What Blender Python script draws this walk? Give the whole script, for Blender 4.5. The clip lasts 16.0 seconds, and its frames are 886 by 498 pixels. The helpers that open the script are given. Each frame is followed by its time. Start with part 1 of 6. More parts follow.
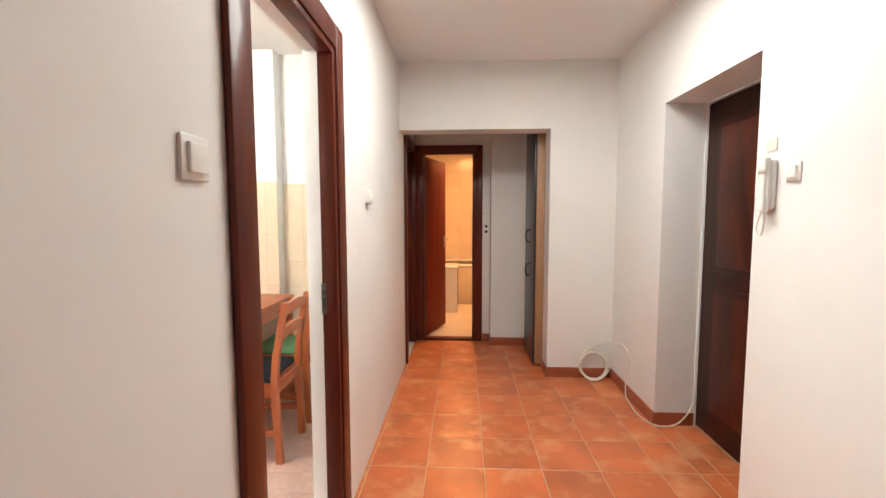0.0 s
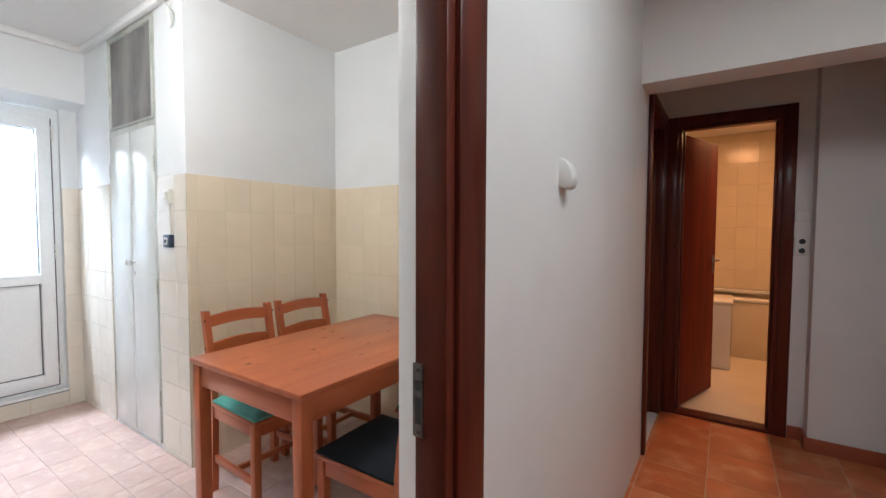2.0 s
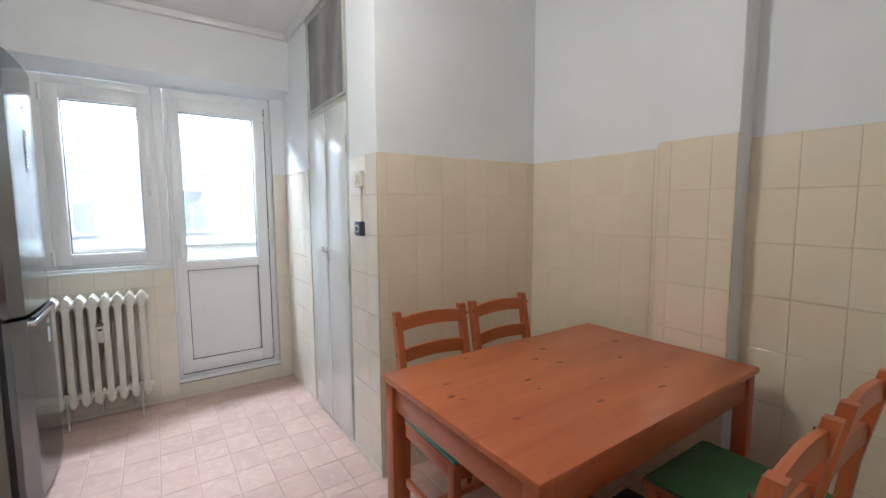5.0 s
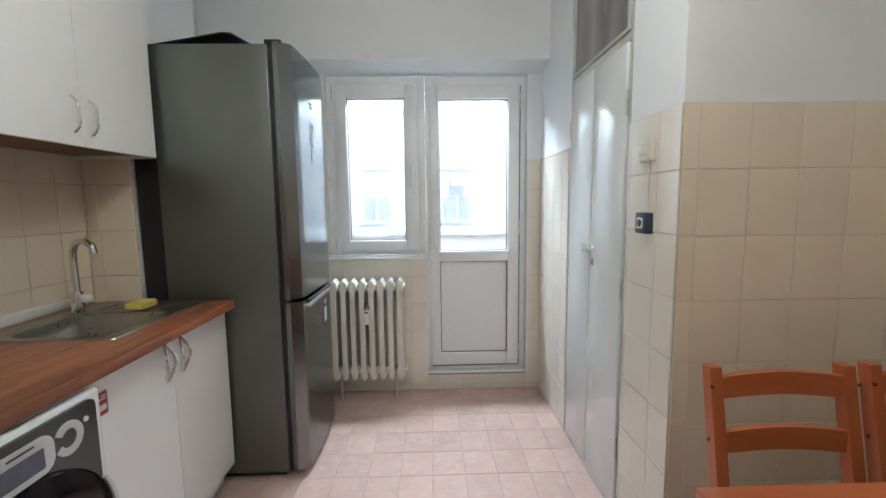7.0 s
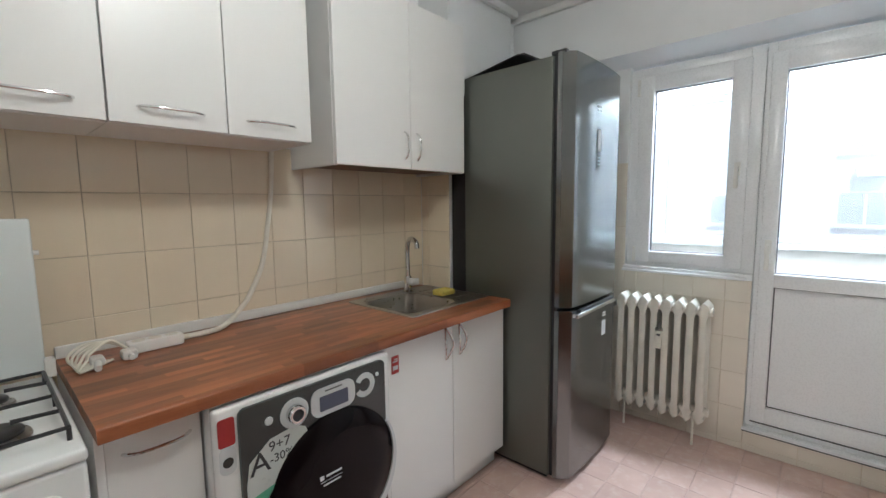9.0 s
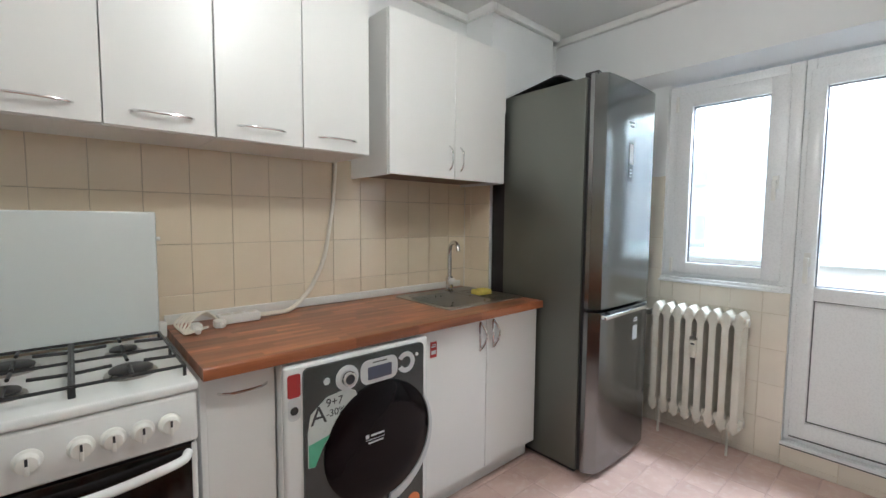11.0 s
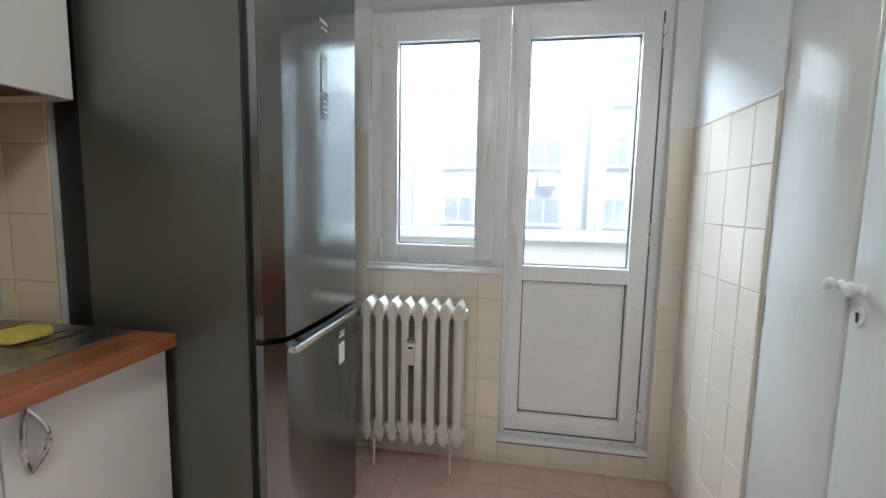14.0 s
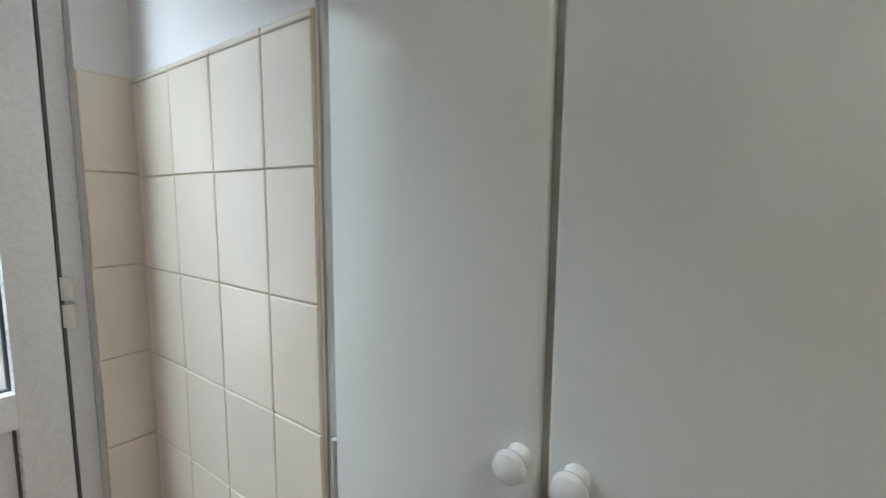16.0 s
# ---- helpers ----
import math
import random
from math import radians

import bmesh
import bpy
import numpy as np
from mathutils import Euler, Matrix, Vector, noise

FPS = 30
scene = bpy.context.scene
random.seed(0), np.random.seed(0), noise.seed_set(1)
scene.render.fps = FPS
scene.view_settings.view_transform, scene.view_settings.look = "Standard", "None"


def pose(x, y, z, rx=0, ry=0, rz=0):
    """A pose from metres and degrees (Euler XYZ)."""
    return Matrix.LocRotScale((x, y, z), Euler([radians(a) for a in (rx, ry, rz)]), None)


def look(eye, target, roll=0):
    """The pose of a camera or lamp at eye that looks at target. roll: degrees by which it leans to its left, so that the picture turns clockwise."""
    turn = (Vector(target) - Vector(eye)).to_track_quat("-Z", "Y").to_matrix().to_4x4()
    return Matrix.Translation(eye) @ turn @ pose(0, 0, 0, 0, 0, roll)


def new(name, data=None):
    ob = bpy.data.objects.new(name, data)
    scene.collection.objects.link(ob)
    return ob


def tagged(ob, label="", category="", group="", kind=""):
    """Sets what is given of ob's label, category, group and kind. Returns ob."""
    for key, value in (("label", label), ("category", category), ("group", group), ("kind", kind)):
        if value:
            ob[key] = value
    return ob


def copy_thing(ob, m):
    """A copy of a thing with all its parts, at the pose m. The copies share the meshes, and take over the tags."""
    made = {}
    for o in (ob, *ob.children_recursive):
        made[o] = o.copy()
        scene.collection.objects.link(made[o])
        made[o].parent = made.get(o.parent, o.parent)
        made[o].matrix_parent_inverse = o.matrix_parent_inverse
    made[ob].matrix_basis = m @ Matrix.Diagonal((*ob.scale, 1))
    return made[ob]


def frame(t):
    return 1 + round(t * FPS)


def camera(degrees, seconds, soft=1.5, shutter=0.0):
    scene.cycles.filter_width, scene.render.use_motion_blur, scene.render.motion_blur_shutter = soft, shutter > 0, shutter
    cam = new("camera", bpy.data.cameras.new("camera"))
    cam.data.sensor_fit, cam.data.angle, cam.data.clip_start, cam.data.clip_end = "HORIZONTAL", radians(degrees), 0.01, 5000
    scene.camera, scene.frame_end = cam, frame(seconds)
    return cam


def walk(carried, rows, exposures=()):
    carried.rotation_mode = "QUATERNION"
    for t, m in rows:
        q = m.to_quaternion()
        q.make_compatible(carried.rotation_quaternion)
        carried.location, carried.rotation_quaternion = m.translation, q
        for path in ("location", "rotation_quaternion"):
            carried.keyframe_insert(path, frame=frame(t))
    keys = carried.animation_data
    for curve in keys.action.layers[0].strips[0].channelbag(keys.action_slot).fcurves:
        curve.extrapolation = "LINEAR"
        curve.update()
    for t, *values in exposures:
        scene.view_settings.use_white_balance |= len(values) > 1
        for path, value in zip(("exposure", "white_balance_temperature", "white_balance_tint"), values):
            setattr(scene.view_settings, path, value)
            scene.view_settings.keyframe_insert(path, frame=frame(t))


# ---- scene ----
cam = camera(92.7, 16.0)
PATH = [
    (0, (0.046, 0.504, 1.328), (-0.047, 2.496, 1.171), -0.1),
    (0.5, (0.093, 0.929, 1.344), (-0.031, 2.919, 1.184), 0.1),
    (1, (0.06, 1.286, 1.312), (-0.085, 3.277, 1.193), 0.5),
    (1.5, (-0.029, 1.468, 1.317), (-0.576, 3.389, 1.207), 0.3),
    (2, (-0.09, 1.601, 1.28), (-1.202, 3.26, 1.19), 0.2),
    (2.5, (-0.17, 1.66, 1.277), (-1.579, 3.076, 1.177), 0.2),
    (3, (-0.311, 1.73, 1.225), (-1.893, 2.949, 1.118), 0.4),
    (5.3, (-0.734, 1.879, 1.315), (-2.402, 2.96, 1.093), -0.6),
    (5.5, (-0.803, 1.908, 1.285), (-2.57, 2.819, 1.07), -0.6),
    (6, (-0.999, 1.917, 1.283), (-2.893, 2.514, 1.051), -0.7),
    (6.5, (-1.119, 1.903, 1.28), (-3.076, 2.25, 1.054), -0.5),
    (7, (-1.2, 1.962, 1.29), (-3.188, 2.015, 1.073), -0.7),
    (7.5, (-1.272, 2.075, 1.302), (-3.199, 1.585, 1.092), -1.3),
    (8, (-1.35, 2.118, 1.312), (-3.116, 1.202, 1.105), -1.2),
    (8.5, (-1.361, 2.126, 1.332), (-2.986, 0.978, 1.123), -0.7),
    (9, (-1.351, 2.185, 1.333), (-2.83, 0.855, 1.125), -0.7),
    (11.3, (-1.226, 2.373, 1.29), (-2.517, 0.853, 1.133), 0.0),
    (11.5, (-1.243, 2.35, 1.328), (-2.505, 0.81, 1.139), -0.2),
    (12, (-1.28, 2.324, 1.323), (-2.486, 0.741, 1.129), -0.2),
    (12.5, (-1.372, 2.207, 1.3), (-2.602, 0.642, 1.101), -0.1),
    (13, (-1.524, 2.084, 1.282), (-2.971, 0.719, 1.073), 0.5),
    (13.5, (-1.75, 2.009, 1.257), (-3.522, 1.108, 1.039), 0.8),
    (14, (-2.085, 1.973, 1.235), (-4.047, 1.644, 1.024), 1.1),
    (14.5, (-2.416, 1.965, 1.243), (-4.393, 2.155, 1.011), 0.8),
    (15, (-2.673, 2.042, 1.25), (-4.485, 2.853, 1.008), 0.8),
    (15.5, (-2.856, 2.191, 1.291), (-4.387, 3.454, 1.045), 0.7),
    (16, (-2.973, 2.321, 1.323), (-4.115, 3.948, 1.103), 0.5),
]
EXPOSURES = [(0, 4.42, 6100, 8), (0.9, 4.4, 5800, 8), (1.5, 4.3, 5500, 8), (2.1, 3.2, 5450, 8), (3, 2.75, 5500, 8), (5.3, 2.85, 5550, 7), (6.5, 2.65, 5550, 6), (9, 2.7, 5600, 6), (12.5, 3.0, 5550, 6), (14, 2.5, 5650, 6), (15, 2.1, 5850, 6), (16, 2.1, 5850, 6)]
walk(cam, [(t, look(eye, target, roll)) for t, eye, target, roll in PATH], EXPOSURES)

# ---- world, sun, large lights ----
world = bpy.data.worlds.new("sky")
scene.world = world
world.use_nodes = True
wn = world.node_tree
sky = wn.nodes.new("ShaderNodeTexSky")
sky.sky_type = "NISHITA"
sky.sun_disc = False
sky.sun_elevation = radians(52)
sky.sun_rotation = radians(70)
wn.nodes["Background"].inputs["Strength"].default_value = 0.085
wn.links.new(sky.outputs["Color"], wn.nodes["Background"].inputs["Color"])


def lamp(name, kind, energy, colour, m, size=0.2, label="", size_y=None):
    data = bpy.data.lights.new(name, kind)
    data.energy, data.color = energy, colour
    if kind == "AREA":
        data.size = size
        if size_y:
            data.shape, data.size_y = "RECTANGLE", size_y
    elif kind == "POINT":
        data.shadow_soft_size = size
    ob = new(name, data)
    ob.matrix_world = m
    return ob


sun = lamp("sun", "SUN", 1.4, (1, 0.95, 0.88), look((20, 7.3, 27.2), (0, 0, 0)))
sun.data.angle = radians(0.53)
# Unseen area lamp added to light the hall evenly, much like ceiling bounce.
lamp("hall_light", "AREA", 1.75, (1.0, 0.97, 0.87), pose(0.40, 2.38, 2.49), 0.80, size_y=0.9)
lamp("kitchen_light", "POINT", 4.0, (1.0, 0.92, 0.79), pose(-1.90, 1.90, 2.37), 0.10)
lamp("bathroom_light", "AREA", 2.4, (1.0, 0.43, 0.155), pose(0.1, 6.3, 2.38), 0.30)

# Added lamp, hidden above the door head, in place of sky light.
lamp("window_sky_light", "AREA", 20, (0.90, 0.96, 1.0), look((-4.52, 1.95, 2.40), (-2.3, 1.95, 1.0)), 1.30, size_y=0.34)

# ---- materials ----


def nodes_of(name):
    m = bpy.data.materials.new(name)
    m.use_nodes = True
    return m, m.node_tree.nodes, m.node_tree.links, m.node_tree.nodes["Principled BSDF"]


def material(name, colour, rough=0.5, metal=0.0, vary=0.06, scale=3.0, fine=60.0, bump=0.02, stretch=(1, 1, 1),
             stain=None, stain_amount=0.0, stain_scale=2.7, random_part=0.0, coat=0.0, gloss_vary=0.08, depth=0.002):
    """Plain surface with broad tone variation, fine grain, optional stains and piece-by-piece variation."""
    m, n, l, b = nodes_of(name)
    co = n.new("ShaderNodeTexCoord")
    mp = n.new("ShaderNodeMapping")
    mp.inputs["Scale"].default_value = stretch
    l.new(co.outputs["Object"], mp.inputs["Vector"])
    if random_part:
        piece, shift = n.new("ShaderNodeObjectInfo"), n.new("ShaderNodeVectorMath")
        shift.operation = "SCALE"
        shift.inputs[0].default_value = (37.0, 91.0, 53.0)
        l.new(piece.outputs["Random"], shift.inputs["Scale"])
        l.new(shift.outputs["Vector"], mp.inputs["Location"])
    broad = n.new("ShaderNodeTexNoise")
    broad.inputs["Scale"].default_value, broad.inputs["Detail"].default_value = scale, 4
    l.new(mp.outputs["Vector"], broad.inputs["Vector"])
    grain = n.new("ShaderNodeTexNoise")
    grain.inputs["Scale"].default_value, grain.inputs["Detail"].default_value = fine, 3
    l.new(mp.outputs["Vector"], grain.inputs["Vector"])
    ramp = n.new("ShaderNodeValToRGB")
    dark = [c * (1 - vary) for c in colour]
    lite = [min(1, c * (1 + vary)) for c in colour]
    ramp.color_ramp.elements[0].position, ramp.color_ramp.elements[1].position = 0.3, 0.7
    ramp.color_ramp.elements[0].color, ramp.color_ramp.elements[1].color = (*dark, 1), (*lite, 1)
    l.new(broad.outputs["Fac"], ramp.inputs["Fac"])
    out = ramp.outputs["Color"]
    if stain:
        spots = n.new("ShaderNodeTexNoise")
        spots.inputs["Scale"].default_value, spots.inputs["Detail"].default_value = scale * stain_scale, 4
        l.new(mp.outputs["Vector"], spots.inputs["Vector"])
        sr = n.new("ShaderNodeValToRGB")
        sr.color_ramp.elements[0].position, sr.color_ramp.elements[1].position = 0.5, 0.72
        sr.color_ramp.elements[0].color, sr.color_ramp.elements[1].color = (0, 0, 0, 1), (stain_amount,) * 3 + (1,)
        l.new(spots.outputs["Fac"], sr.inputs["Fac"])
        mix = n.new("ShaderNodeMix")
        mix.data_type = "RGBA"
        l.new(sr.outputs["Color"], mix.inputs["Factor"])
        l.new(out, mix.inputs["A"])
        mix.inputs["B"].default_value = (*stain, 1)
        out = mix.outputs["Result"]
    if random_part:
        info = n.new("ShaderNodeObjectInfo")
        rng = n.new("ShaderNodeMapRange")
        rng.inputs["To Min"].default_value, rng.inputs["To Max"].default_value = 1 - random_part, 1 + random_part
        l.new(info.outputs["Random"], rng.inputs["Value"])
        hsv = n.new("ShaderNodeHueSaturation")
        l.new(rng.outputs["Result"], hsv.inputs["Value"])
        l.new(out, hsv.inputs["Color"])
        out = hsv.outputs["Color"]
    l.new(out, b.inputs["Base Color"])
    rr = n.new("ShaderNodeMapRange")
    rr.inputs["To Min"].default_value, rr.inputs["To Max"].default_value = max(0.02, rough - gloss_vary), min(1, rough + gloss_vary)
    l.new(grain.outputs["Fac"], rr.inputs["Value"])
    l.new(rr.outputs["Result"], b.inputs["Roughness"])
    b.inputs["Metallic"].default_value = metal
    b.inputs["Coat Weight"].default_value = coat
    if bump:
        bp = n.new("ShaderNodeBump")
        bp.inputs["Strength"].default_value, bp.inputs["Distance"].default_value = bump, depth
        l.new(grain.outputs["Fac"], bp.inputs["Height"])
        l.new(bp.outputs["Normal"], b.inputs["Normal"])
    return m


def wood(name, light, dark, rough, along=(0.12, 1, 1), scale=14.0, random_part=0.0, knots=None, coat=0.0):
    """Wood with grain drawn out along one axis; knots: colour of scattered oval knots."""
    m, n, l, b = nodes_of(name)
    co = n.new("ShaderNodeTexCoord")
    mp = n.new("ShaderNodeMapping")
    mp.inputs["Scale"].default_value = along
    l.new(co.outputs["Object"], mp.inputs["Vector"])
    a = n.new("ShaderNodeTexNoise")
    a.inputs["Scale"].default_value, a.inputs["Detail"].default_value, a.inputs["Distortion"].default_value = scale, 8, 0.6
    l.new(mp.outputs["Vector"], a.inputs["Vector"])
    g = n.new("ShaderNodeTexNoise")
    g.inputs["Scale"].default_value, g.inputs["Detail"].default_value = scale * 9, 3
    l.new(mp.outputs["Vector"], g.inputs["Vector"])
    ramp = n.new("ShaderNodeValToRGB")
    ramp.color_ramp.elements[0].position, ramp.color_ramp.elements[1].position = 0.3, 0.68
    ramp.color_ramp.elements[0].color, ramp.color_ramp.elements[1].color = (*dark, 1), (*light, 1)
    mixf = n.new("ShaderNodeMath")
    mixf.operation = "MULTIPLY_ADD"
    mixf.inputs[1].default_value = 0.15
    l.new(g.outputs["Fac"], mixf.inputs[0])
    sc = n.new("ShaderNodeMath")
    sc.operation = "MULTIPLY"
    sc.inputs[1].default_value = 0.75
    l.new(a.outputs["Fac"], sc.inputs[0])
    l.new(sc.outputs[0], mixf.inputs[2])
    l.new(mixf.outputs[0], ramp.inputs["Fac"])
    out = ramp.outputs["Color"]
    if knots:
        vo = n.new("ShaderNodeTexVoronoi")
        vo.inputs["Scale"].default_value = 7.0
        km = n.new("ShaderNodeMapping")
        km.inputs["Scale"].default_value = tuple(0.5 if s < 1 else 1.3 for s in along)
        l.new(co.outputs["Object"], km.inputs["Vector"])
        l.new(km.outputs["Vector"], vo.inputs["Vector"])
        kr = n.new("ShaderNodeValToRGB")
        kr.color_ramp.elements[0].position, kr.color_ramp.elements[1].position = 0.07, 0.13
        kr.color_ramp.elements[0].color, kr.color_ramp.elements[1].color = (0.75, 0.75, 0.75, 1), (0, 0, 0, 1)
        l.new(vo.outputs["Distance"], kr.inputs["Fac"])
        mix = n.new("ShaderNodeMix")
        mix.data_type = "RGBA"
        l.new(kr.outputs["Color"], mix.inputs["Factor"])
        l.new(out, mix.inputs["A"])
        mix.inputs["B"].default_value = (*knots, 1)
        out = mix.outputs["Result"]
    if random_part:
        info = n.new("ShaderNodeObjectInfo")
        rng = n.new("ShaderNodeMapRange")
        rng.inputs["To Min"].default_value, rng.inputs["To Max"].default_value = 1 - random_part, 1 + random_part
        l.new(info.outputs["Random"], rng.inputs["Value"])
        hsv = n.new("ShaderNodeHueSaturation")
        l.new(rng.outputs["Result"], hsv.inputs["Value"])
        l.new(out, hsv.inputs["Color"])
        out = hsv.outputs["Color"]
    l.new(out, b.inputs["Base Color"])
    b.inputs["Roughness"].default_value = rough
    b.inputs["Coat Weight"].default_value = coat
    bp = n.new("ShaderNodeBump")
    bp.inputs["Strength"].default_value, bp.inputs["Distance"].default_value = 0.12, 0.002
    l.new(g.outputs["Fac"], bp.inputs["Height"])
    l.new(bp.outputs["Normal"], b.inputs["Normal"])
    return m


def glass(name, haze=0.0):
    """Thin window glass: mostly clear, with a Fresnel-driven reflection."""
    m, n, l, b = nodes_of(name)
    n.remove(b)
    tr, gl, mix, fr = (n.new("ShaderNodeBsdfTransparent"), n.new("ShaderNodeBsdfGlossy"), n.new("ShaderNodeMixShader"), n.new("ShaderNodeFresnel"))
    gl.inputs["Roughness"].default_value = 0.02
    tr.inputs["Color"].default_value = (0.93, 0.95, 0.95, 1)
    fr.inputs["IOR"].default_value = 1.45
    l.new(fr.outputs["Fac"], mix.inputs["Fac"])
    l.new(tr.outputs[0], mix.inputs[1])
    l.new(gl.outputs[0], mix.inputs[2])
    out = mix.outputs[0]
    # Pale streaky film: dirt on the glass plus a wash of glare.
    if haze:
        tl, df, half, film_ = n.new("ShaderNodeBsdfTranslucent"), n.new("ShaderNodeBsdfDiffuse"), n.new("ShaderNodeMixShader"), n.new("ShaderNodeMixShader")
        for s in (tl, df):
            s.inputs["Color"].default_value = (0.86, 0.82, 0.79, 1)
        co, mp, no, rg = n.new("ShaderNodeTexCoord"), n.new("ShaderNodeMapping"), n.new("ShaderNodeTexNoise"), n.new("ShaderNodeMapRange")
        mp.inputs["Scale"].default_value = (1, 1, 0.3)
        no.inputs["Scale"].default_value, no.inputs["Detail"].default_value = 5, 5
        rg.inputs["From Min"].default_value, rg.inputs["From Max"].default_value = 0.3, 0.7
        rg.inputs["To Min"].default_value, rg.inputs["To Max"].default_value = haze * 0.6, haze * 1.4
        l.new(co.outputs["Object"], mp.inputs["Vector"])
        l.new(mp.outputs["Vector"], no.inputs["Vector"])
        l.new(no.outputs["Fac"], rg.inputs["Value"])
        half.inputs["Fac"].default_value = 0.7
        l.new(df.outputs[0], half.inputs[1])
        l.new(tl.outputs[0], half.inputs[2])
        l.new(rg.outputs["Result"], film_.inputs["Fac"])
        l.new(out, film_.inputs[1])
        l.new(half.outputs[0], film_.inputs[2])
        out = film_.outputs[0]
    l.new(out, n["Material Output"].inputs["Surface"])
    return m


